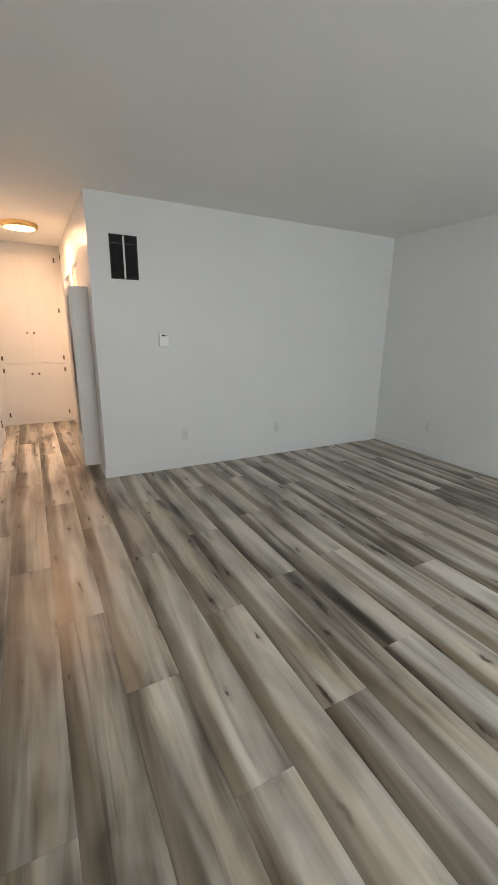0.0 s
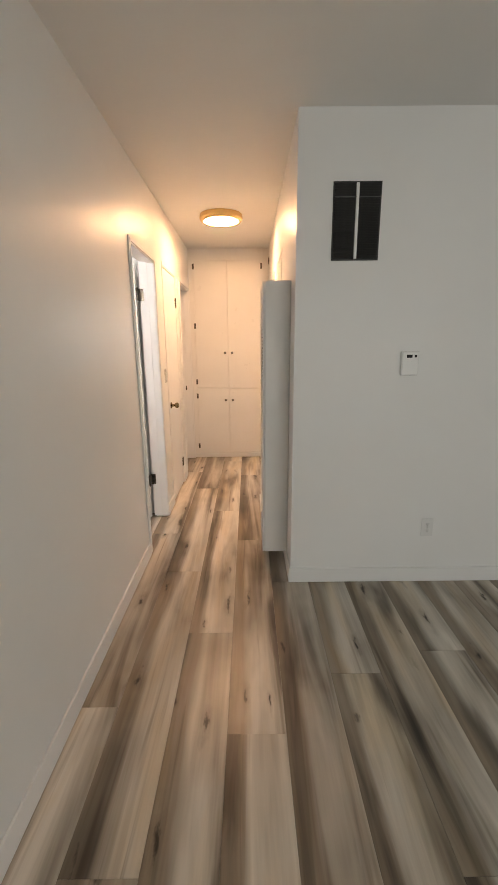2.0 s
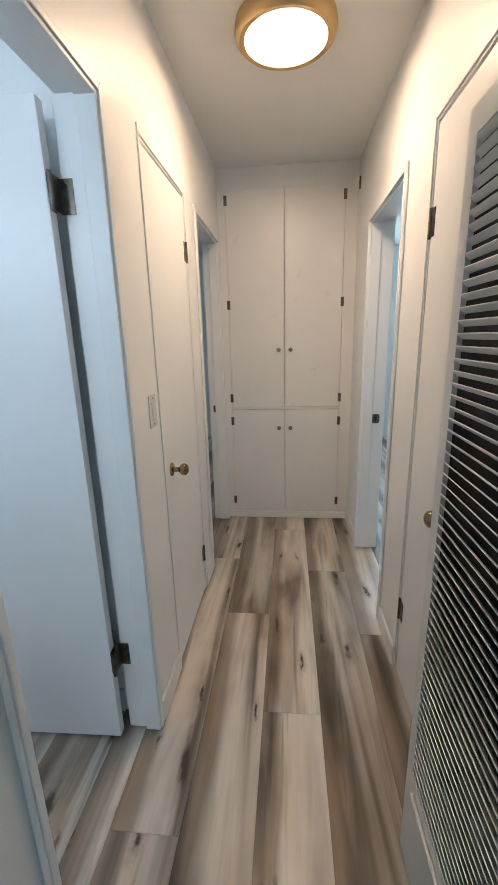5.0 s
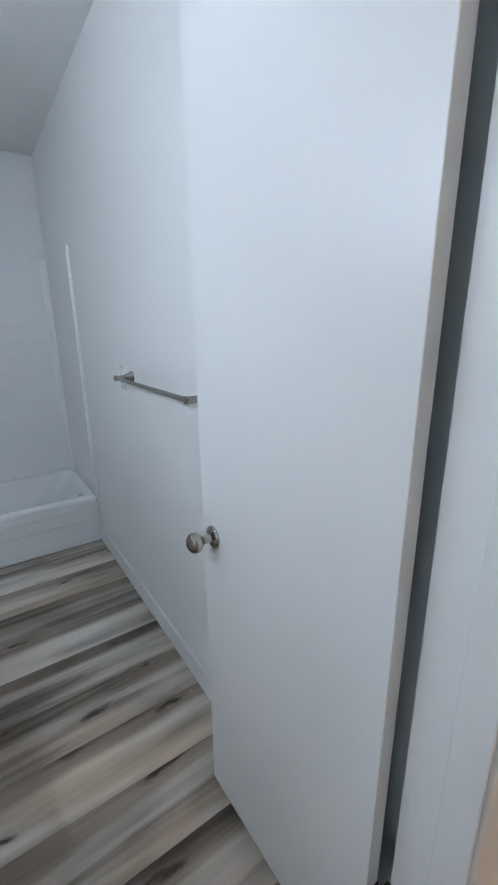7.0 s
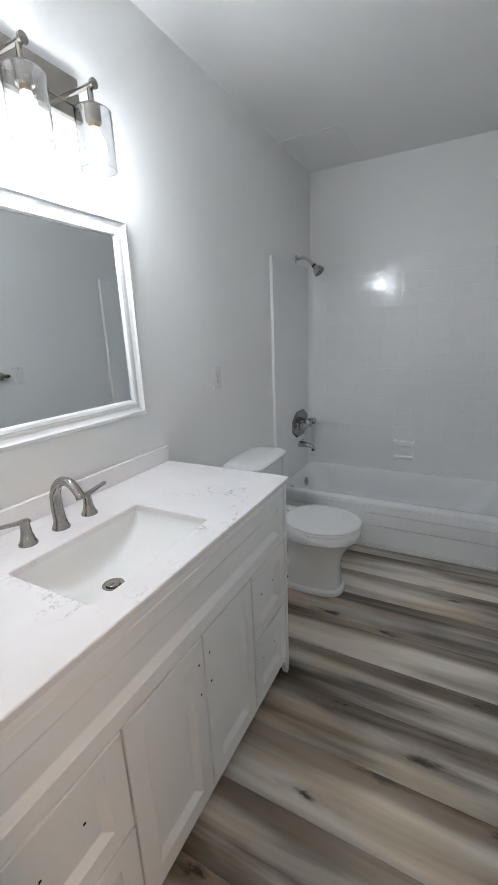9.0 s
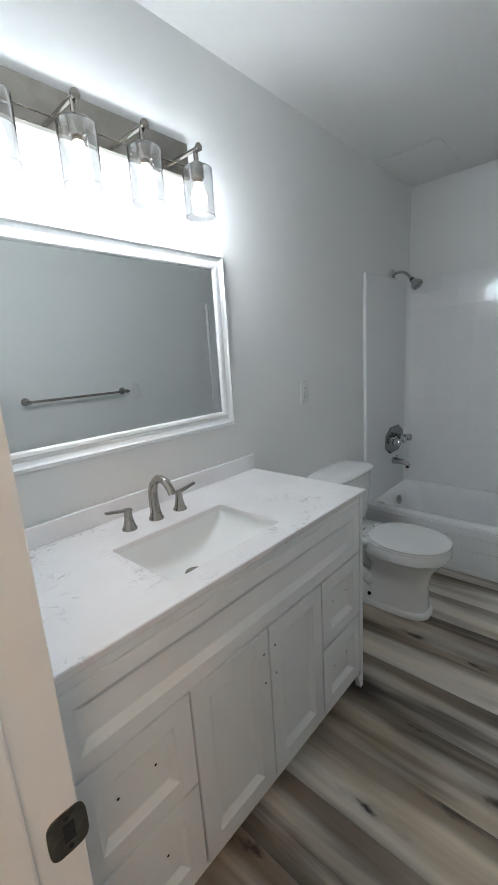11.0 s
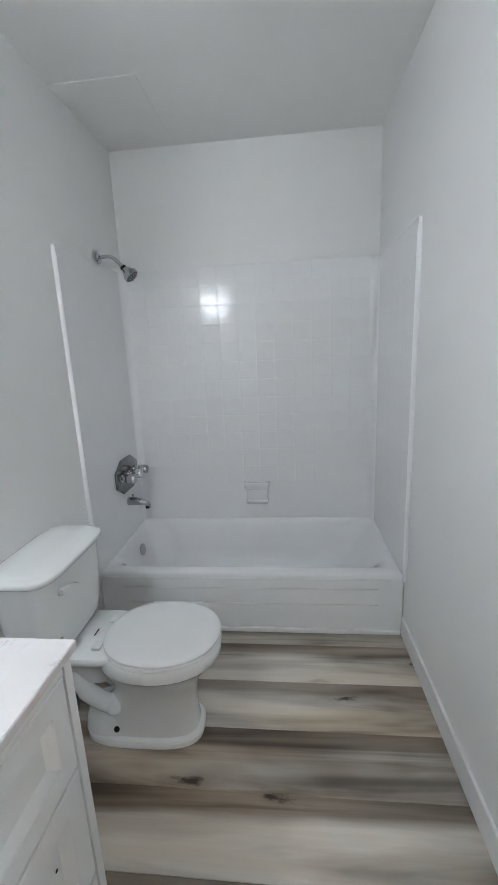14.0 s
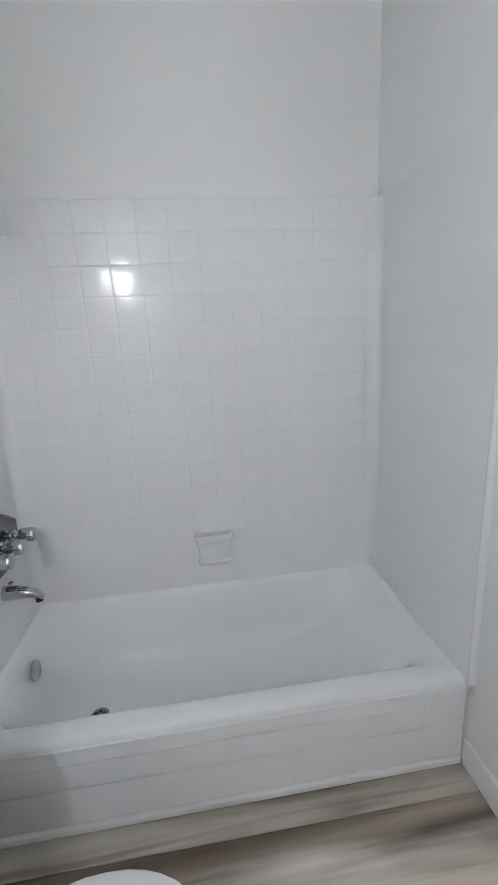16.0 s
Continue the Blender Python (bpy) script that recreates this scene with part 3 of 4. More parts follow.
# ---- built-in hall cupboard ----
def cupboard():
    y = 2.92
    root = thing("built_in_cupboard", (HALL / 2, y, 0), "white built-in hall cupboard with four doors", "cupboard")
    hx = HALL / 2
    xl, xr, mid = 0.058 - hx, 0.880 - hx, 0.467 - hx
    zl0, zl1, zu0, zu1 = 0.078, 0.906, 0.922, 2.432
    part("face_frame", boxes((-hx + 0.001, xl, 0.0, 0.02, 0.055, H - 0.001), (xr, hx - 0.001, 0.0, 0.02, 0.055, H - 0.001),
                             (xl, xr, 0.0, 0.02, zu1, H - 0.001), (xl, xr, 0.0, 0.02, zl1, zu0), (xl, xr, 0.0, 0.02, 0.055, zl0)), CUPB, root)
    part("carcass", boxes((-hx + 0.001, hx - 0.001, 0.03, 0.52, 0.002, H - 0.002)), CUPB, root)
    part("toe_board", boxes((-hx + 0.001, hx - 0.001, -0.014, 0.02, 0.001, 0.053), bev=0.003), TRIM, root)
    g = 0.002
    for x0, x1, side in ((xl + g, mid - g, -1), (mid + g, xr - g, 1)):
        for z0, z1, knob_z, hz in ((zl0 + g, zl1 - g, 0.762, (0.155, 0.815)), (zu0 + g, zu1 - g, 1.354, (0.995, 1.68, 2.365))):
            d = part("door", boxes((x0, x1, -0.006, 0.014, z0, z1), bev=0.0025), CUPB, root)
            kx = mid + side * 0.044
            part("knob", lathe(bmesh.new(), [(0.012, 0), (0.012, 0.002), (0.006, 0.004), (0.006, 0.012), (0.014, 0.017), (0.016, 0.022), (0.012, 0.027), (0.0001, 0.028)], pose(kx, -0.006, knob_z, 90), 20), NICK, d, "small nickel knob", 40)
            ex = x0 if side < 0 else x1
            for z in hz:
                part("hinge", boxes((ex - 0.011, ex + 0.011, -0.0085, -0.0062, z - 0.032, z + 0.032), bev=0.0006), BRON, d, "dark steel butt hinge")
    return root


cupboard()


def old_hinge():
    root = thing("old_hinge", pose(HALL, 2.86, 2.41, 0, 0, 90), "leftover dark hinge high on the hall wall", "hinge")
    part("leaf", boxes((-0.012, 0.012, 0.0003, 0.003, -0.035, 0.035), bev=0.0008), BRON, root)
    part("knuckle", tube(bmesh.new(), [(0.0, 0.0062, -0.037), (0.0, 0.0062, 0.037)], 0.0038, 10), BRON, root, "", 40)


old_hinge()


# ---- windows ----
def window(name, m, w, h, label):
    """Aluminium-look slider in a wall opening; local x along the wall, y through it, origin at the opening's lower middle."""
    root = thing(name, m, label, "window", kind="structure")
    f = 0.045
    part("window_frame", boxes((-w / 2, -w / 2 + f, -0.03, 0.03, 0, h), (w / 2 - f, w / 2, -0.03, 0.03, 0, h), (-w / 2 + f, w / 2 - f, -0.03, 0.03, 0, f), (-w / 2 + f, w / 2 - f, -0.03, 0.03, h - f, h)), TRIM, root)
    part("mullion", boxes((-0.02, 0.02, -0.025, 0.025, f, h - f)), TRIM, root)
    for s in (-1, 1):
        x0, x1 = sorted((s * 0.021, s * (w / 2 - f - 0.001)))
        p = part("pane", boxes((x0, x1, -0.003, 0.003, f + 0.001, h - f - 0.001)), GLASS, root)
        p.visible_shadow = False
    part("window_sill", boxes((-w / 2 - 0.02, w / 2 + 0.02, -0.10, -0.0665, -0.025, -0.002), bev=0.003), TRIM, root)


window("window_1", pose(2.5, LY - T / 2, 0.6, 0, 0, 180), 2.8, 1.5, "wide white-framed living room window")
window("window_2", pose(2.75, 5.7 + T / 2, 1.3), 1.5, 0.78, "white-framed bedroom slider window")
window("window_3", pose(-3.4 - T / 2, 3.6, 0.95, 0, 0, 90), 1.2, 1.1, "white-framed side room window")
tagged(part("backdrop", boxes((-3, 8, 7.5, 7.52, -0.1, 6)), GLOW_SKY), "bright hazy sky outside the bedroom window", "backdrop", kind="structure")


# ---- bathroom: vanity ----
def front_panel(bm, x0, x1, z0, z1, y, t=0.018, b=0.05):
    """Shaker front with a wide bevelled recess, facing +y, its face at y."""
    def rect(i, yy):
        return [(x0 + i, yy, z0 + i), (x1 - i, yy, z0 + i), (x1 - i, yy, z1 - i), (x0 + i, yy, z1 - i)]
    loft(bm, [rect(0, y - t), rect(0, y - 0.002), rect(0.002, y), rect(b, y), rect(b + 0.003, y - 0.003), rect(b + 0.020, y - 0.014), rect(b + 0.021, y - 0.0142)])
    return bm


def vanity():
    x0, x1, yf = -1.352, -0.128, 0.104
    root = thing("vanity_cabinet", ((x0 + x1) / 2, 0, 0), "white shaker bathroom vanity cabinet, handles missing", "vanity")
    ox = (x0 + x1) / 2

    def o(bm):
        bm.transform(Matrix.Translation((-ox, 0, 0)))
        return bm

    yb = BY0 + 0.004
    part("carcass", o(boxes((x0 + 0.004, x0 + 0.02, yb, yf, 0.075, 0.869), (x1 - 0.02, x1 - 0.004, yb, yf, 0.075, 0.869), (x0 + 0.02, x1 - 0.02, yb, yb + 0.012, 0.075, 0.869),
                          (x0 + 0.02, x1 - 0.02, yb + 0.012, yf, 0.075, 0.093))), VANP, root)
    part("bottom_rail", o(boxes((x0 + 0.023, x1 - 0.023, yf + 0.0005, yf + 0.014, 0.066, 0.083))), VANP, root)
    part("top_rail", o(boxes((x0 + 0.023, x1 - 0.023, yf + 0.0005, yf + 0.0195, 0.8415, 0.869))), VANP, root)
    for lx0, lx1, s in ((x0, x0 + 0.022, 1), (x1 - 0.022, x1, -1)):
        for ly0, ly1 in ((yf + 0.0005, yf + 0.022), (yb, yb + 0.03)):
            bm = bmesh.new()
            secs = []
            for z, wide in ((0.001, 0.0), (0.068, 0.02), (0.068, 0.0), (0.868, 0.0)):
                a, b = (lx0, lx1 + wide) if s > 0 else (lx0 - wide, lx1)
                secs.append([(a, ly0, z), (b, ly0, z), (b, ly1, z), (a, ly1, z)])
            loft(bm, secs)
            part("leg", o(bm), VANP, root)
    y = yf + 0.0205
    g = 0.003
    c = [x0 + 0.0225, -1.050, -0.760, -0.461, x1 - 0.0225]
    part("top_panel", o(front_panel(bmesh.new(), c[0] + g, c[4] - g, 0.640, 0.840, y, b=0.045)), VANP, root)

    def hole(px, pz, parent):
        part("screw_hole", o(lathe(bmesh.new(), [(0.0034, 0), (0.0034, 0.0006)], pose(px, y - 0.0118 if parent.name.startswith("drawer") else y + 0.0001, pz, -90), 10)), DARK, parent)

    for a, b in ((c[0], c[1]), (c[3], c[4])):
        for z0, z1 in ((0.364, 0.636), (0.084, 0.360)):
            d = part("drawer", o(front_panel(bmesh.new(), a + g, b - g, z0 + g, z1 - g, y, b=0.052)), VANP, root)
            for dx in (-0.048, 0.048):
                hole((a + b) / 2 + dx, (z0 + z1) / 2 + 0.012, d)
    for a, b, kx in ((c[1], c[2], c[2] - 0.026), (c[2], c[3], c[2] + 0.026)):
        d = part("door", o(front_panel(bmesh.new(), a + g, b - g, 0.084 + g, 0.636 - g, y, b=0.052)), VANP, root)
        hole(kx, 0.560, d)
        hole(kx, 0.462, d)


vanity()
SX0, SX1, SY0, SY1, CT = -0.930, -0.492, -0.232, 0.052, 0.892


def countertop():
    """Quartz slab with a rectangular cut-out, and its upstand."""
    x0, x1, y0, y1 = -1.362, -0.116, BY0 + 0.003, 0.138
    root = thing("countertop", ((x0 + x1) / 2, 0, CT - 0.02), "white grey-veined quartz vanity top", "countertop")
    m = Matrix.Translation((-(x0 + x1) / 2, 0, -(CT - 0.02)))

    def rr(xa, xb, ya, yb, z, r):
        pts = []
        for cx, cy, a0 in ((xb - r, yb - r, 0), (xa + r, yb - r, 90), (xa + r, ya + r, 180), (xb - r, ya + r, 270)):
            for k in range(5):
                a = radians(a0 + 22.5 * k)
                pts.append((cx + r * math.cos(a), cy + r * math.sin(a), z))
        return pts

    bm = bmesh.new()
    e = 0.0025
    secs = [rr(SX0, SX1, SY0, SY1, CT - 0.02, 0.012), rr(x0 + e, x1 - e, y0 + e, y1 - e, CT - 0.02, 0.002), rr(x0, x1, y0, y1, CT - 0.02 + e, 0.003), rr(x0, x1, y0, y1, CT - e, 0.003),
            rr(x0 + e, x1 - e, y0 + e, y1 - e, CT, 0.002), rr(SX0 - e, SX1 + e, SY0 - e, SY1 + e, CT, 0.014), rr(SX0, SX1, SY0, SY1, CT - e, 0.012), rr(SX0, SX1, SY0, SY1, CT - 0.02, 0.012)]
    loft(bm, secs, False, False)
    bmesh.ops.remove_doubles(bm, verts=bm.verts, dist=0.0001)
    bm.transform(m)
    part("slab", bm, QUAR, root)
    bm = boxes((x0, x1, y0, y0 + 0.016, CT + 0.0005, CT + 0.070), bev=0.0025)
    bm.transform(m)
    part("backsplash", bm, QUAP, root, "white quartz upstand")


countertop()


def sink():
    """Undermount rectangular basin with a curved falling floor."""
    cx, cy = (SX0 + SX1) / 2, (SY0 + SY1) / 2
    root = thing("sink", (cx, cy, CT - 0.021), "white ceramic rectangular undermount sink", "sink")
    bm = bmesh.new()
    n, k = 36, 24
    hw, hd = (SX1 - SX0) / 2 + 0.004, (SY1 - SY0) / 2 + 0.004
    grid = []
    for i in range(n + 1):
        u = math.sin(math.pi * (i / n - 0.5))
        row = []
        for j in range(k + 1):
            v = math.sin(math.pi * (j / k - 0.5))
            fall = (1 - abs(u) ** 2.1) ** 0.66 * (1 - abs(v) ** 12) ** 0.5
            row.append(bm.verts.new((u * hw, v * hd, -0.005 - 0.115 * fall)))
        grid.append(row)
    for i in range(n):
        for j in range(k):
            bm.faces.new((grid[i][j], grid[i + 1][j], grid[i + 1][j + 1], grid[i][j + 1]))
    border = [grid[i][0] for i in range(n + 1)] + [grid[n][j] for j in range(1, k + 1)] + [grid[i][k] for i in range(n - 1, -1, -1)] + [grid[0][j] for j in range(k - 1, 0, -1)]
    up = [bm.verts.new((v.co.x, v.co.y, 0.0)) for v in border]
    skin(bm, border, up)
    out = [bm.verts.new((v.co.x * 1.06, v.co.y * 1.09, 0.0)) for v in border]
    skin(bm, up, out)
    low = [bm.verts.new((v.co.x * 1.02, v.co.y * 1.02, -0.165)) for v in border]
    skin(bm, out, low)
    bm.faces.new(low)
    part("basin", bm, CERA, root, "", 50)
    dm = pose(0, -0.045, -0.1205)
    d = part("drain", lathe(bmesh.new(), [(0.031, 0), (0.031, 0.0025), (0.027, 0.004), (0.023, 0.003), (0.021, 0.0015)], dm), NICK, root, "brushed nickel drain", 40)
    part("stopper", lathe(bmesh.new(), [(0.018, 0.002), (0.019, 0.006), (0.015, 0.009), (0.0001, 0.010)], dm), NICK, d, "", 40)


sink()


def faucet():
    root = thing("faucet", (-0.711, -0.320, CT), "brushed nickel widespread faucet with gooseneck spout", "faucet")
    sp = smooth_path([(0, 0, 0.02), (0, -0.004, 0.07), (0, 0.002, 0.115), (0, 0.032, 0.148), (0, 0.072, 0.148), (0, 0.101, 0.122), (0, 0.106, 0.108)])
    rad = [0.0185 - 0.0055 * min(1, i / (len(sp) * 0.55)) for i in range(len(sp))]
    part("spout", tube(bmesh.new(), sp, rad, 20), NICK, root, "", 40)
    part("base", lathe(bmesh.new(), [(0.026, 0), (0.026, 0.004), (0.0215, 0.012), (0.0188, 0.024)], None), NICK, root, "", 40)
    for s in (-1, 1):
        hx = s * 0.104
        b = part("handle", lathe(bmesh.new(), [(0.025, 0), (0.025, 0.004), (0.020, 0.012), (0.0145, 0.035), (0.0125, 0.058), (0.0128, 0.070), (0.0001, 0.072)], Matrix.Translation((hx, 0, 0))), NICK, root, "", 40)
        secs = []
        for d, w, z in ((-0.012, 0.011, 0.066), (0.02, 0.010, 0.069), (0.05, 0.008, 0.075), (0.076, 0.006, 0.079)):
            secs.append([(hx + s * d, -w, z - 0.0035), (hx + s * d, w, z - 0.0035), (hx + s * d, w * 0.8, z + 0.0035), (hx + s * d, -w * 0.8, z + 0.0035)])
        part("lever", loft(bmesh.new(), secs), NICK, b)


faucet()


# ---- bathroom: mirror and light ----
def mirror():
    x0, x1, z0, z1, y = -1.247, -0.225, 1.127, 1.836, BY0
    cx, cz = (x0 + x1) / 2, (z0 + z1) / 2
    root = thing("wall_mirror", (cx, y, cz), "rectangular wall mirror in a white moulded frame", "mirror")
    w, h = (x1 - x0) / 2, (z1 - z0) / 2

    def rect(i, yy):
        return [(-w + i, yy, -h + i), (w - i, yy, -h + i), (w - i, yy, h - i), (-w + i, yy, h - i)]

    bm = loft(bmesh.new(), [rect(0.004, 0.0005), rect(0, 0.006), rect(0.0, 0.018), rect(0.006, 0.026), rect(0.016, 0.030), rect(0.022, 0.024), rect(0.034, 0.019), rect(0.046, 0.019), rect(0.050, 0.023), rect(0.060, 0.021), rect(0.066, 0.014), rect(0.066, 0.009)], True, False)
    part("frame", bm, TRIM, root, "white moulded frame")
    part("mirror_glass", boxes((-w + 0.060, w - 0.060, 0.009, 0.012, -h + 0.060, h - 0.060)), MIRR, root)


mirror()


def vanity_light():
    """Four clear glass cylinders on a brushed nickel bar."""
    cx, z = -0.714, 2.122
    root = thing("vanity_light", (cx, BY0, z), "brushed nickel bath bar light, four lit glass shades", "wall light")
    part("backplate", boxes((-0.385, 0.385, 0.0, 0.022, -0.042, 0.072), bev=0.003), NICK, root, "brushed nickel bar")
    part("ridge", boxes((-0.384, 0.384, 0.0222, 0.027, -0.008, 0.004), bev=0.001), NICK, root)
    for i in range(4):
        x = -0.319 + i * 0.2127
        y = 0.135
        arm = part("arm", tube(bmesh.new(), [(x, 0.0225, -0.002), (x, y + 0.012, -0.002)], 0.0072, 14), NICK, root, "", 40)
        part("finial", lathe(bmesh.new(), [(0.009, 0), (0.0135, 0.004), (0.0135, 0.012), (0.009, 0.015)], pose(x, y + 0.008, -0.002, -90)), NICK, arm, "", 40)
        part("stem", tube(bmesh.new(), [(x, y, -0.009), (x, y, -0.046)], 0.0085, 14), NICK, arm, "", 40)
        part("socket", lathe(bmesh.new(), [(0.0205, -0.046), (0.0225, -0.050), (0.0225, -0.092), (0.019, -0.096)], Matrix.Translation((x, y, 0))), NICK, arm, "", 40)
        r, th = 0.052, 0.0016
        sh = part("shade", lathe(bmesh.new(), [(0.0215, -0.0600), (r - 0.006, -0.0605), (r, -0.066), (r, -0.215), (r - th, -0.215), (r - th, -0.067), (r - 0.007, -0.0622), (0.0215, -0.0617)], Matrix.Translation((x, y, 0)), 36), GLASS, root, "clear glass cylinder shade", 50)
        sh.visible_shadow = False
        part("bulb_base", lathe(bmesh.new(), [(0.0135, -0.0965), (0.0142, -0.099), (0.0135, -0.1015), (0.0142, -0.104), (0.0130, -0.107)], Matrix.Translation((x, y, 0)), 24), BRAS, root, "brass screw base", 50)
        part("bulb", lathe(bmesh.new(), [(0.0128, -0.1072), (0.0150, -0.116), (0.0200, -0.127), (0.0255, -0.139), (0.0285, -0.151), (0.0278, -0.163), (0.0235, -0.174), (0.014, -0.1825), (0.0001, -0.185)], Matrix.Translation((x, y, 0)), 24), GLOW_BULB, root, "glowing bulb", 50)


vanity_light()


def ceiling_fan_vent():
    root = thing("ceiling_vent", (-1.625, 0.425, H), "round grey mesh exhaust vent on the ceiling", "vent")
    part("rim", lathe(bmesh.new(), [(0.085, -0.001), (0.128, -0.001), (0.128, -0.008), (0.112, -0.022), (0.100, -0.026), (0.096, -0.020)], None, 48), GRIM, root, "grey plastic rim", 40)
    part("mesh_dome", lathe(bmesh.new(), [(0.0995, -0.018), (0.095, -0.026), (0.075, -0.034), (0.04, -0.039), (0.0001, -0.040)], None, 48), GRIL, root, "", 40)
    for i in range(23):
        x = -0.088 + i * 0.008
        half = math.sqrt(max(0.094 ** 2 - x * x, 0))
        pts = [(x, -half + 2 * half * k / 8, -0.0405 + 0.0145 * ((x * x + (-half + 2 * half * k / 8) ** 2) / 0.0088)) for k in range(9)]
        part("wire", tube(bmesh.new(), pts, 0.0013, 5), HEAT, root)


ceiling_fan_vent()


def ceiling_patch():
    """Patched board over the tub: proud at its front edge, feathered out towards the room."""
    x0, x1, y0, y1, low, top = -3.285, -2.680, BY0 + 0.002, -0.066, H - 0.008, H - 0.0004
    edge = H - 0.0010
    secs = [[(x0, y0, edge), (x1, y0, low), (x1, y1, low + 0.003), (x0, y1, edge)], [(x0, y0, top), (x1, y0, top), (x1, y1, top), (x0, y1, top)]]
    tagged(part("ceiling_patch", loft(bmesh.new(), secs), CEIL), "slightly proud painted ceiling panel over the tub", "ceiling panel", kind="structure")


ceiling_patch()


def towel_bar():
    x0, x1, z, y = -1.622, -0.892, 1.222, 1.016
    root = thing("towel_bar", ((x0 + x1) / 2, BY1, z), "brushed nickel towel bar on the bathroom wall", "towel bar")
    cx = (x0 + x1) / 2
    h = (x1 - x0) / 2
    part("bar", tube(bmesh.new(), [(-h, y - BY1, 0), (h, y - BY1, 0)], 0.0082, 16), NICK, root, "", 40)
    for s in (-1, 1):
        part("post", lathe(bmesh.new(), [(0.026, 0), (0.026, 0.003), (0.021, 0.012), (0.013, 0.032), (0.011, 0.046), (0.011, 0.064), (0.0125, 0.072), (0.0125, 0.079), (0.0001, 0.081)], pose(s * (h - 0.02), 0, 0, 90), 24), NICK, root, "", 40)


towel_bar()


# ---- bathroom: toilet ----
def toilet():
    cx = -1.996
    root = thing("toilet", (cx, 0, 0), "white ceramic two-piece toilet, lid closed", "toilet")
    base = [oval(0, -0.030, 0.001, 0.108, 0.226, 3.2), oval(0, -0.030, 0.020, 0.108, 0.226, 3.2), oval(0, -0.030, 0.0265, 0.103, 0.221, 3.2), oval(0, -0.029, 0.028, 0.094, 0.212, 3.1),
            oval(0, -0.026, 0.031, 0.089, 0.205, 3.1), oval(0, -0.022, 0.060, 0.085, 0.198, 3.0), oval(0, -0.008, 0.110, 0.082, 0.182, 2.9), oval(0, 0.012, 0.160, 0.083, 0.162, 2.7),
            oval(0, 0.024, 0.205, 0.090, 0.158, 2.6), oval(0, 0.028, 0.255, 0.108, 0.172, 2.4), oval(0, 0.034, 0.305, 0.142, 0.206, 2.25), oval(0, 0.046, 0.332, 0.164, 0.220, 2.15),
            oval(0, 0.055, 0.345, 0.177, 0.223, 2.1), oval(0, 0.058, 0.385, 0.181, 0.223, 2.1), oval(0, 0.058, 0.392, 0.177, 0.219, 2.1)]
    bowl = part("bowl", loft(bmesh.new(), base), CERA, root, "", 38)
    sub = bmesh.new()
    sub_path = smooth_path([(0.020, -0.230, 0.330), (0.040, -0.265, 0.290), (0.056, -0.262, 0.245), (0.060, -0.232, 0.205), (0.058, -0.195, 0.172), (0.056, -0.160, 0.150), (0.052, -0.135, 0.140), (0.046, -0.115, 0.136)])
    last = len(sub_path) - 1
    girth = [0.032 * min(1.0, 0.35 + 6.0 * (1 - i / last)) for i in range(last + 1)]
    tube(sub, sub_path, girth, 20)
    loft(sub, [oval(0.0, -0.150, z, rx, ry, 3.0) for z, rx, ry in ((0.03, 0.090, 0.110), (0.075, 0.084, 0.104), (0.098, 0.074, 0.096), (0.110, 0.058, 0.084), (0.115, 0.03, 0.06))])
    bmesh.ops.create_uvsphere(sub, u_segments=20, v_segments=12, radius=0.040, matrix=Matrix.Translation((0.050, -0.128, 0.138)))
    part("trapway", sub, CERA, bowl, "", 50)
    sub = bmesh.new()
    tube(sub, [(-p.x, p.y, p.z) for p in sub_path], girth, 20)
    part("trapway", sub, CERA, bowl, "", 50)
    part("deck", loft(bmesh.new(), [oval(0, -0.232, z, rx, ry, 5.0) for z, rx, ry in ((0.230, 0.055, 0.085), (0.290, 0.072, 0.120), (0.345, 0.108, 0.155), (0.366, 0.130, 0.168), (0.380, 0.139, 0.173), (0.396, 0.141, 0.174), (0.401, 0.137, 0.170))]), CERA, bowl, "", 50)
    part("bolt_hole", lathe(bmesh.new(), [(0.011, 0), (0.011, 0.002), (0.006, 0.004)], pose(0.088, -0.115, 0.062, 0, 72, 0), 14), DARK, bowl)
    part("seat", loft(bmesh.new(), [oval(0, 0.068, z, rx, ry, 2.15) for z, rx, ry in ((0.3935, 0.173, 0.206), (0.397, 0.180, 0.213), (0.405, 0.180, 0.213), (0.408, 0.177, 0.210))]), PLAS, root, "", 50)
    part("lid", loft(bmesh.new(), [oval(0, 0.068, z, rx, ry, 2.15) for z, rx, ry in ((0.4090, 0.173, 0.206), (0.4115, 0.179, 0.212), (0.418, 0.179, 0.212), (0.4235, 0.172, 0.205), (0.426, 0.154, 0.187), (0.4275, 0.08, 0.10))]), PLAS, root, "", 50)
    for s in (-1, 1):
        part("hinge_cap", boxes((s * 0.075 - 0.02, s * 0.075 + 0.02, -0.166, -0.134, 0.4015, 0.4125), bev=0.004), PLAS, root)
    part("stamp", boxes((-0.022, 0.018, -0.194, -0.189, 0.4005, 0.4018)), DARK, bowl, "dark printed mark")
    tank = part("tank", loft(bmesh.new(), [oval(0, -0.333, z, rx, ry, 4.6, 56) for z, rx, ry in ((0.405, 0.128, 0.078), (0.413, 0.150, 0.092), (0.435, 0.170, 0.100), (0.475, 0.183, 0.104), (0.60, 0.198, 0.109), (0.712, 0.206, 0.112))]), CERA, root, "", 50)
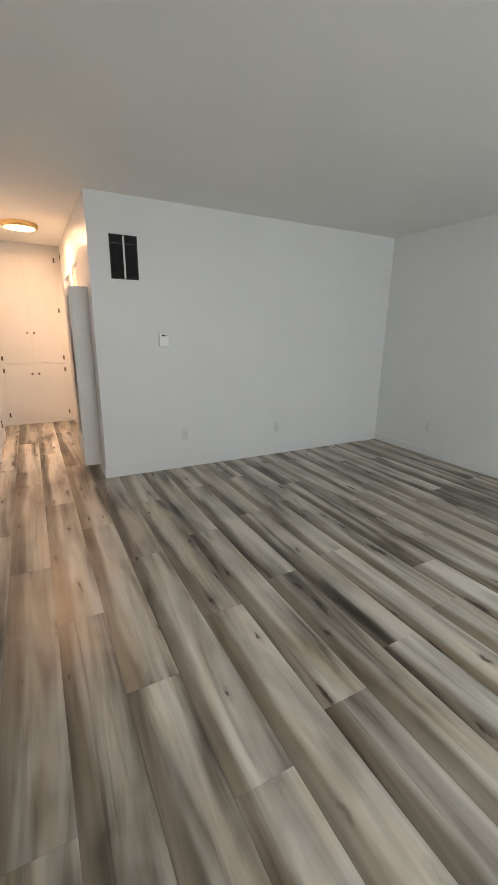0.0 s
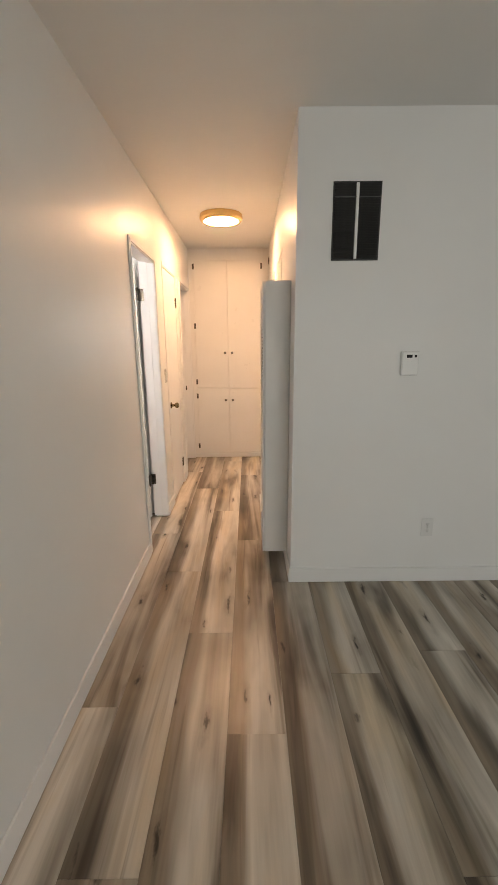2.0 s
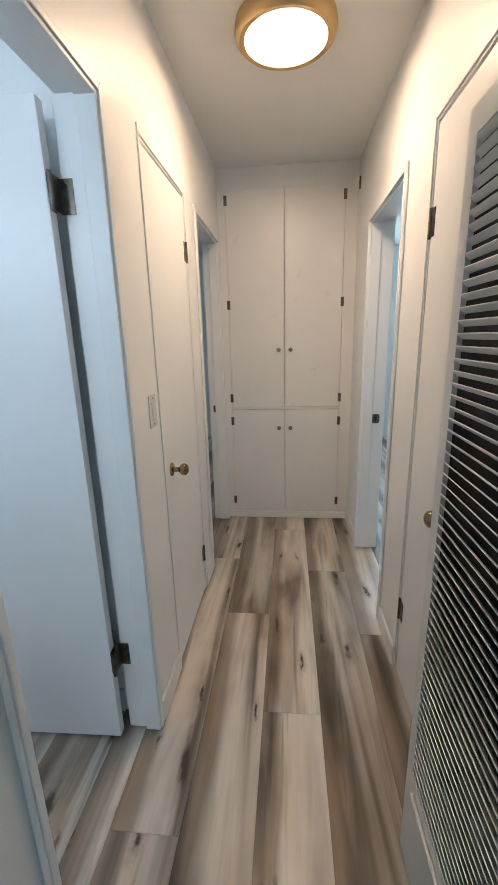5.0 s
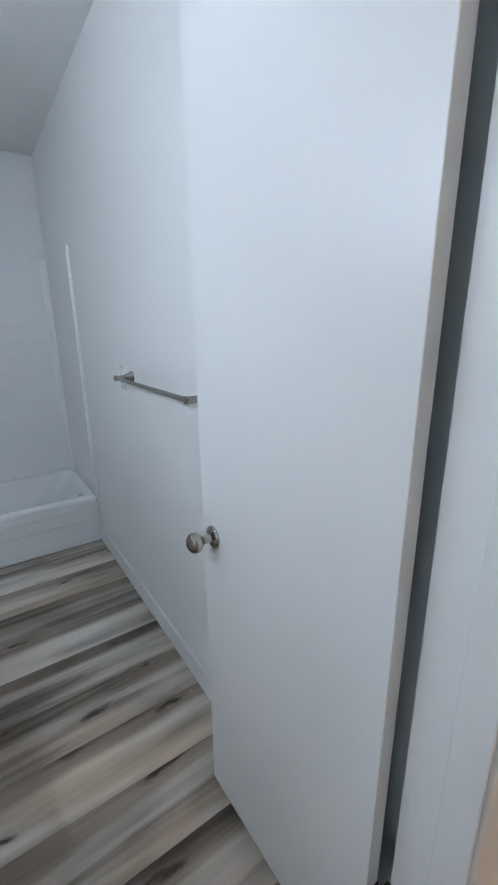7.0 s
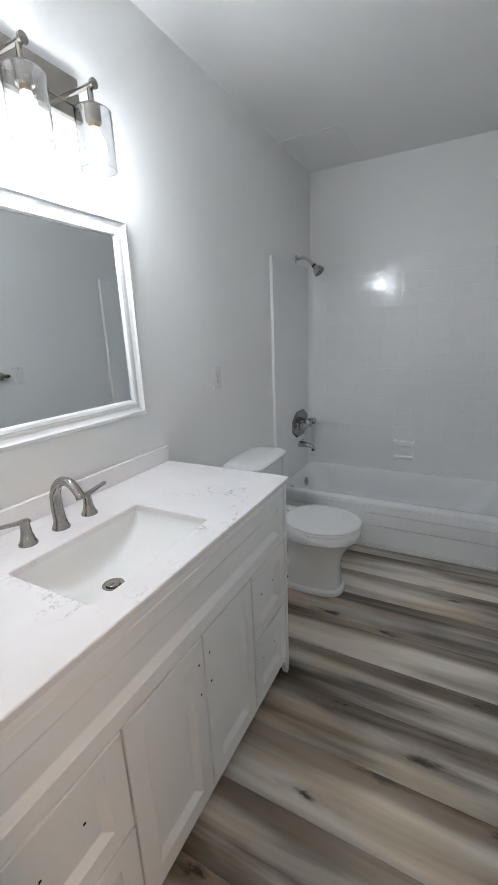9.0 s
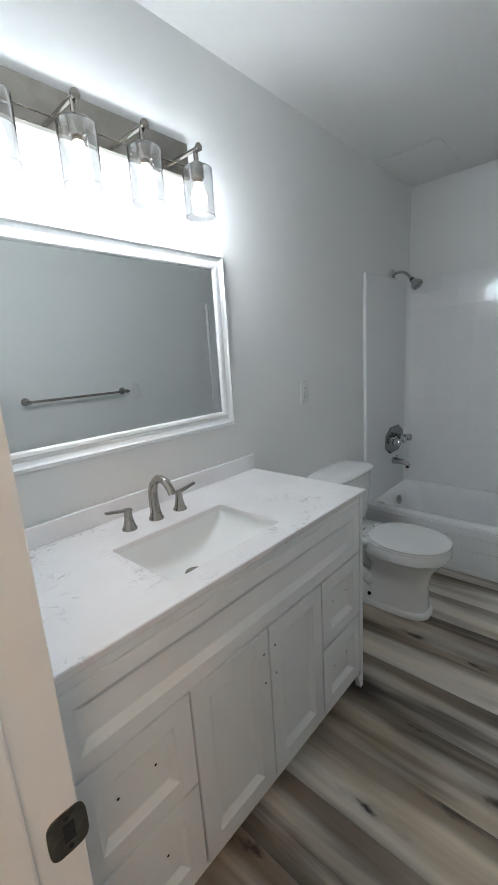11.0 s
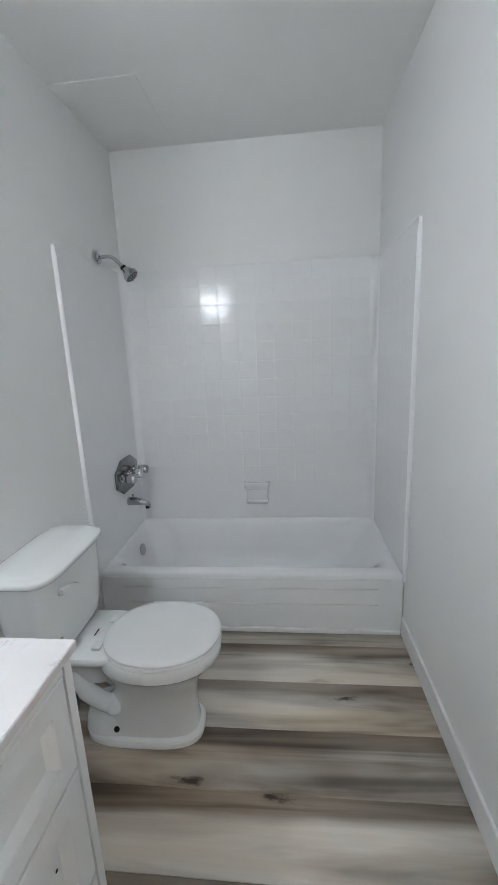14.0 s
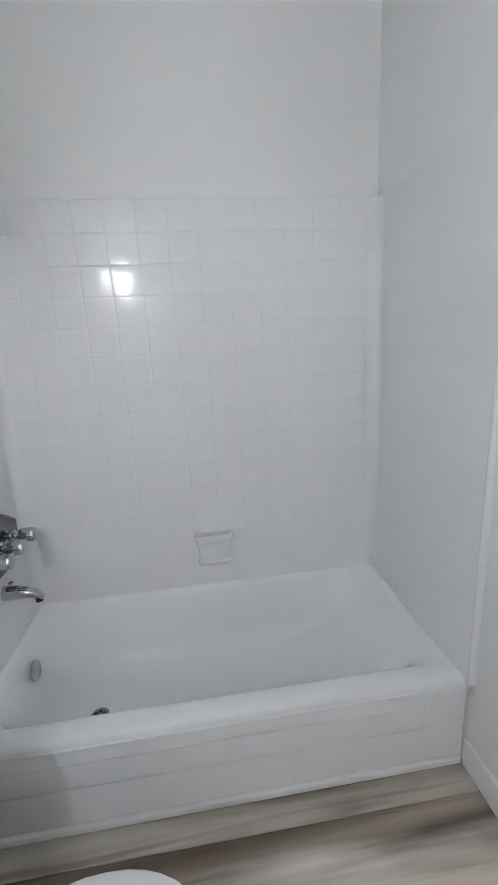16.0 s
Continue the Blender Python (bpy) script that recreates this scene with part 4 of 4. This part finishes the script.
    part("tank_lid", loft(bmesh.new(), [oval(0, -0.331, z, rx, ry, 4.8, 56) for z, rx, ry in ((0.7125, 0.210, 0.112), (0.714, 0.220, 0.121), (0.719, 0.224, 0.125), (0.729, 0.224, 0.125), (0.734, 0.220, 0.121), (0.736, 0.213, 0.114), (0.743, 0.207, 0.108), (0.750, 0.190, 0.092), (0.753, 0.12, 0.04))]), CERA, root, "", 50)
    lev = part("flush_lever", lathe(bmesh.new(), [(0.014, 0), (0.014, 0.008), (0.009, 0.012)], pose(0.125, -0.2245, 0.655, -90), 18), PLAS, tank, "white plastic flush lever", 40)
    secs = [[(0.125 - d, -0.212 + k, 0.655 + c - d * 0.25) for k, c in ((0, -w), (0.010, -w * 0.8), (0.010, w * 0.8), (0, w))] for d, w in ((-0.016, 0.010), (0.0, 0.015), (0.025, 0.017), (0.055, 0.013), (0.085, 0.004))]
    part("handle", loft(bmesh.new(), secs), PLAS, lev)
    part("fill_nut", lathe(bmesh.new(), [(0.017, 0), (0.017, 0.022), (0.012, 0.026)], pose(0.134, -0.33, 0.386), 18), PLAS, tank, "", 40)
    part("tank_badge", lathe(bmesh.new(), [(0.013, 0), (0.013, 0.0015)], pose(0.150, -0.2315, 0.485, -90), 20), NICK, tank, "small round badge")


toilet()


def supply_hose():
    root = thing("supply_hose", (-1.862, -0.33, 0.37), "black rubber water supply hose behind the toilet", "hose")
    p = smooth_path([(0, 0, 0.008), (0.0, 0.02, -0.03), (0.005, 0.085, -0.075), (0.01, 0.115, -0.135), (0.01, 0.09, -0.205), (0.0, 0.02, -0.235), (-0.02, -0.07, -0.215), (-0.02, -0.121, -0.21)])
    part("hose", tube(bmesh.new(), p, 0.0088, 12), RUBB, root, "", 50)
    part("stop_valve", lathe(bmesh.new(), [(0.024, 0), (0.024, 0.003), (0.011, 0.006), (0.011, 0.028), (0.0001, 0.029)], pose(-0.02, BY0 + 0.33, -0.21, -90), 18), CHRO, root, "chrome stop valve", 40)


supply_hose()


# ---- bathroom: bathtub and surround ----
TX, RIM = -2.55, 0.325


def rounded_rect(x0, x1, y0, y1, z, r, per=8):
    pts = []
    for cx, cy, a0 in ((x1 - r, y1 - r, 0), (x0 + r, y1 - r, 90), (x0 + r, y0 + r, 180), (x1 - r, y0 + r, 270)):
        for k in range(per):
            a = radians(a0 + 90 * k / (per - 1))
            pts.append((cx + r * math.cos(a), cy + r * math.sin(a), z))
    return pts


def bathtub():
    x0, x1, y0, y1 = BX0 + 0.004, TX, BY0 + 0.004, BY1 - 0.004
    root = thing("bathtub", ((x0 + x1) / 2, (y0 + y1) / 2, 0), "white glossy alcove bathtub with a ribbed apron", "bathtub")
    m = Matrix.Translation((-(x0 + x1) / 2, -(y0 + y1) / 2, 0))
    bm = bmesh.new()
    i = [(0.0, 0.001, 0.004), (0.0, RIM - 0.018, 0.004), (0.004, RIM - 0.006, 0.006), (0.013, RIM, 0.012)]
    secs = [rounded_rect(x0 + a, x1 - a, y0 + a, y1 - a, z, r) for a, z, r in i]
    for fx, bk, en, z, r in ((0.055, 0.054, 0.022, RIM, 0.05), (0.070, 0.060, 0.030, RIM - 0.003, 0.07), (0.084, 0.066, 0.040, RIM - 0.011, 0.09), (0.096, 0.074, 0.056, RIM - 0.026, 0.11),
                         (0.106, 0.095, 0.105, 0.22, 0.13), (0.116, 0.105, 0.13, 0.13, 0.13), (0.128, 0.118, 0.155, 0.08, 0.13), (0.15, 0.14, 0.19, 0.05, 0.13), (0.19, 0.18, 0.24, 0.037, 0.12), (0.24, 0.23, 0.30, 0.034, 0.10)):
        secs.append(rounded_rect(x0 + bk, x1 - fx, y0 + en * 0.85, y1 - en * (1.2 + 2.2 * (RIM - z)), z, r))
    loft(bm, secs)
    bm.transform(m)
    part("tub_shell", bm, ENAM, root, "", 50)
    # apron skin: plain at both ends, two shallow grooves across the middle
    ya, yb, za, zb = y0 + 0.12, y1 - 0.12, 0.028, 0.298
    rows = [(y0 + 0.006, ya, za, zb), (yb, y1 - 0.006, za, zb)] + [(ya, yb, a, b) for a, b in ((za, 0.158), (0.162, 0.2435), (0.2475, zb))]
    for a, b, c, d in rows:
        bm = boxes((x1 - 0.001, x1 + 0.006, a, b, c, d))
        bm.transform(m)
        part("apron_panel", bm, ENAM, root)
    bm = lathe(bmesh.new(), [(0.0001, 0), (0.036, 0), (0.036, 0.006), (0.031, 0.010), (0.0001, 0.011)], m @ pose(-2.925, BY0 + 0.092, 0.255, -83), 28)
    part("overflow_plate", bm, CHRO, root, "chrome overflow plate", 40)
    bm = lathe(bmesh.new(), [(0.034, 0), (0.034, 0.003), (0.028, 0.005), (0.0001, 0.0052)], m @ pose(-2.90, BY0 + 0.30, 0.036), 28)
    d = part("drain", bm, DCHR, root, "chrome drain", 40)
    for k in range(6):
        a = k * math.pi / 3
        bm = lathe(bmesh.new(), [(0.006, 0), (0.006, 0.0006)], m @ pose(-2.90 + 0.017 * math.cos(a), BY0 + 0.30 + 0.017 * math.sin(a), 0.0413), 10)
        part("drain_hole", bm, DARK, d)


bathtub()
structure("tub_trim", boxes((TX + 0.0015, TX + 0.018, BY0 + 0.014, BY1 - 0.014, 0.001, 0.026), bev=0.005), TRIM, "white caulked strip along the tub foot", "trim")


def shower_surround():
    """Moulded panels on three sides with embossed square tiles, rounded front edges and coved corners."""
    root = thing("shower_surround", (-2.9, 0.3155, RIM), "white glossy tub surround embossed with square tiles", "shower surround")
    m = Matrix.Translation((2.9, -0.3155, -RIM))

    def o(bm):
        bm.transform(m)
        return bm

    top = 1.905
    xb = -3.240
    part("back_panel", o(boxes((BX0 + 0.002, xb, BY0 + 0.002, BY1 - 0.002, RIM - 0.04, top), bev=0.004)), ACRY, root)
    ys, yn = BY0 + 0.014, BY1 - 0.014
    part("side_panel", o(boxes((xb + 0.0005, -2.53, BY0 + 0.001, ys, RIM - 0.03, top - 0.01), bev=0.002)), ACRY, root)
    part("side_panel", o(boxes((xb + 0.0005, -2.53, yn, BY1 - 0.001, RIM - 0.03, top - 0.01), bev=0.002)), ACRY, root)
    for y, s in ((BY0, 1), (BY1, -1)):
        bm = bmesh.new()
        secs = []
        for z, k in ((RIM - 0.006, 1.0), (1.84, 1.0), (1.875, 0.8), (1.894, 0.25)):
            secs.append([(-2.532 + 0.011 * math.cos(a) * k, y + s * (0.0005 + 0.018 * math.sin(a) * k), z) for a in [math.pi * j / 12 for j in range(13)]])
        loft(bm, secs)
        part("edge_roll", o(bm), ACRY, root, "", 40)
    for y, s in ((ys, 1), (yn, -1)):
        bm = bmesh.new()
        r = 0.045
        sec = []
        for z in (RIM - 0.008, top - 0.004):
            sec.append([(xb + 0.0002, y, z)] + [(xb + r - r * math.cos(a), y + s * (r - r * math.sin(a)), z) for a in [math.pi / 2 * j / 8 for j in range(9)]])
        loft(bm, sec)
        part("corner_cove", o(bm), ACRY, root, "", 40)
    # moulded soap dish: a rounded shelf over a shallower ledge, on a raised pad
    bm = bmesh.new()
    box(bm, xb - 0.001, xb + 0.012, 0.262, 0.398, 0.440, 0.572, bev=0.005, seg=3)
    for z0, z1, d, e in ((0.536, 0.584, 0.060, 0.010), (0.430, 0.462, 0.040, 0.0)):
        loft(bm, [rounded_rect(xb - 0.001, xb + w, 0.258 - e + k, 0.402 + e - k, z, 0.012, 5) for w, k, z in
                  ((d * 0.55, 0.014, z0), (d * 0.85, 0.006, z0 + 0.008), (d, 0.0, z1 - 0.010), (d - 0.003, 0.002, z1 - 0.003), (d - 0.010, 0.008, z1), (d - 0.016, 0.014, z1 - 0.006), (0.02, 0.02, z1 - 0.008))])
    part("soap_dish", o(bm), ACRY, root, "", 40)
    # embossed tiles, one shared pillow mesh
    p, g = 0.1108, 0.0001

    def pillow():
        h = p / 2 - g
        def sq(i, z):
            return rounded_rect(-h + i, h - i, -h + i, h - i, z, 0.006, 3)
        return loft(bmesh.new(), [sq(0, 0.0), sq(0.0011, 0.00040), sq(0.0022, 0.00070), sq(0.0034, 0.00090), sq(0.0048, 0.00098), sq(0.012, 0.00104), sq(0.03, 0.00108), sq(0.045, 0.00110)], False, True)

    me = mesh_of("tile", pillow(), ACRY, 60)

    def tile(x, y, z, m2):
        t = new("tile", me)
        t.parent = root
        t.matrix_basis = m @ Matrix.Translation((x, y, z)) @ m2

    rows = 12
    tilt = random.Random(3)
    for r in range(rows):
        z = 1.685 + 1.5 * p - r * p
        for c in range(13):
            tile(xb, 0.0285 + (c - 3.5) * p, z, pose(0, 0, 0, 90, 0, 90) @ pose(0, 0, 0, tilt.uniform(-0.25, 0.25), tilt.uniform(-0.25, 0.25)))
        if r == 0:
            continue
        for c in range(5):
            x = xb + 0.075 + (c + 0.5) * p
            tile(x, yn, z, pose(0, 0, 0, 90, 0, 0) @ Matrix.Diagonal((1, 1, 0.25, 1)))


shower_surround()
SHX, SHY = -2.955, BY0 + 0.0145


def shower_head():
    root = thing("wall_shower", (SHX, SHY, 1.925), "chrome shower head on a bent arm", "shower head")
    part("flange", lathe(bmesh.new(), [(0.030, 0), (0.030, 0.003), (0.022, 0.009), (0.011, 0.012)], pose(0, 0, 0, -90)), CHRO, root, "", 40)
    part("arm", tube(bmesh.new(), smooth_path([(0, 0.005, 0), (0, 0.05, 0.004), (0, 0.085, -0.008), (0, 0.125, -0.048)]), 0.0098, 16), CHRO, root, "", 40)
    hm = Matrix.Translation((0, 0.122, -0.045)) @ pose(0, 0, 0, 180 + 42, 0, 0)
    h = part("head", lathe(bmesh.new(), [(0.012, 0), (0.015, 0.012), (0.015, 0.022), (0.021, 0.030), (0.034, 0.052), (0.040, 0.062), (0.040, 0.078), (0.037, 0.080)], hm), CHRO, root, "", 40)
    part("collar", lathe(bmesh.new(), [(0.0155, 0.010), (0.0165, 0.013), (0.0165, 0.020), (0.0155, 0.023)], hm), DARK, h, "", 40)
    part("spray_face", lathe(bmesh.new(), [(0.0365, 0.0802), (0.030, 0.084), (0.0001, 0.085)], hm), GRIL, h, "dark spray face", 40)
    for k in range(10):
        a = k * 2 * math.pi / 10
        part("nozzle", lathe(bmesh.new(), [(0.0042, 0.0835), (0.003, 0.0885)], hm @ Matrix.Translation((0.024 * math.cos(a), 0.024 * math.sin(a), 0)), 8), CHRO, h)


shower_head()


def tub_valve():
    root = thing("tub_valve", (SHX - 0.045, SHY, 0.716), "chrome octagonal tub valve with three handles", "tub faucet")
    bm = bmesh.new()

    def octo(k, y):
        return [(0.166 * k * a, y, 0.104 * k * b) for a, b in ((1, 0.45), (0.45, 1), (-0.45, 1), (-1, 0.45), (-1, -0.45), (-0.45, -1), (0.45, -1), (1, -0.45))]

    loft(bm, [octo(1, 0.0005), octo(1, 0.004), octo(0.94, 0.010), octo(0.90, 0.011)])
    part("plate", bm, DCHR, root, "chrome plate, dark reflections in its colour")
    for dx in (0.102, 0.0, -0.102):
        m = pose(dx, 0, 0, -90)
        collar = part("handle", lathe(bmesh.new(), [(0.024, 0.0112), (0.023, 0.018), (0.015, 0.023), (0.0135, 0.036), (0.0225, 0.040), (0.0255, 0.048)], m, 24), CHRO, root, "", 30)
        # fluted grip, rounded at its end
        secs = []
        for r, h in ((0.0255, 0.0482), (0.0270, 0.054), (0.0270, 0.086), (0.0245, 0.094), (0.018, 0.098), (0.006, 0.0995)):
            secs.append([m @ Vector((r * (1 + 0.035 * math.cos(8 * 2 * math.pi * k / 48)) * math.cos(2 * math.pi * k / 48), r * (1 + 0.035 * math.cos(8 * 2 * math.pi * k / 48)) * math.sin(2 * math.pi * k / 48), h)) for k in range(48)])
        part("grip", loft(bmesh.new(), secs), CHRO, collar, "", 35)


tub_valve()


def tub_spout():
    root = thing("tub_spout", (SHX - 0.03, SHY, 0.547), "chrome bathtub spout below the valve", "tub faucet")
    secs = []
    for y, z, rx, rz in ((0.0005, 0, 0.027, 0.027), (0.01, 0, 0.027, 0.027), (0.05, -0.001, 0.024, 0.024), (0.09, -0.006, 0.021, 0.02), (0.118, -0.016, 0.018, 0.017), (0.132, -0.03, 0.012, 0.010)):
        secs.append([(rx * math.cos(2 * math.pi * k / 24), y, z + rz * math.sin(2 * math.pi * k / 24)) for k in range(24)])
    part("body", loft(bmesh.new(), secs), CHRO, root, "", 50)
    part("outlet_ring", lathe(bmesh.new(), [(0.013, 0), (0.013, 0.014), (0.0001, 0.014)], pose(0, 0.116, -0.045)), DARK, root, "", 40)
    part("diverter", lathe(bmesh.new(), [(0.004, 0), (0.004, 0.012), (0.008, 0.014), (0.008, 0.02), (0.0001, 0.021)], pose(0, 0.03, 0.022)), CHRO, root, "", 40)


tub_spout()

# ---- floor: planks run along y everywhere ----
floor = structure("floor", boxes((-3.55, LX + 0.1, LY - 0.1, 5.8, -0.11, -0.0085)), SUBF, "greige wood-look vinyl plank floor", "floor")
PW, PL, G = 0.2285, 1.577, 0.0004
plank_meshes = {}


def plank_mesh(w, l):
    key = (round(w, 3), round(l, 3))
    if key not in plank_meshes:
        e = 0.0006
        def q(i, z):
            return [(G + i, G + i, z), (w - G - i, G + i, z), (w - G - i, l - G - i, z), (G + i, l - G - i, z)]
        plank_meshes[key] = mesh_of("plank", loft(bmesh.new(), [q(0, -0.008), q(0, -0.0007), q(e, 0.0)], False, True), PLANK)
    return plank_meshes[key]


rng = random.Random(7)


def lay(x0, x1, y0, y1, phase, ends):
    """Planks over a rectangle, clipped to it; ends gives the joint of a column where it is known."""
    k = math.floor((x0 - phase) / PW)
    while phase + k * PW < x1 - 0.001:
        a, b = max(phase + k * PW, x0), min(phase + (k + 1) * PW, x1)
        j = ends.get(k, rng.uniform(0, PL))
        s = j - math.ceil((j - y0) / PL) * PL
        while s < y1 - 0.001:
            c, d = max(s, y0), min(s + PL, y1)
            if b - a > 0.01 and d - c > 0.01:
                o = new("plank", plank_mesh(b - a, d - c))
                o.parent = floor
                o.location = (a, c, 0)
            s += PL
        k += 1


lay(-0.055, 1.077, LY, 3.0, 0.62, {-3: -0.9, -2: -3.03, -1: -2.04, 0: -2.60, 1: -3.155})
lay(1.077, LX, LY, 0.0, 0.62, {2: -0.735, 3: -1.455, 4: -0.6, 5: -2.9, 6: -2.1, 7: -2.81})
lay(BX0, -0.055, BY0, BY1, -1.992, {k: BY0 - 0.02 for k in range(-7, 12)})
lay(1.077, LX, 1.55, 5.7, 0.62, {})
lay(-3.4, -0.055, 2.07, 5.7, 0.62, {})
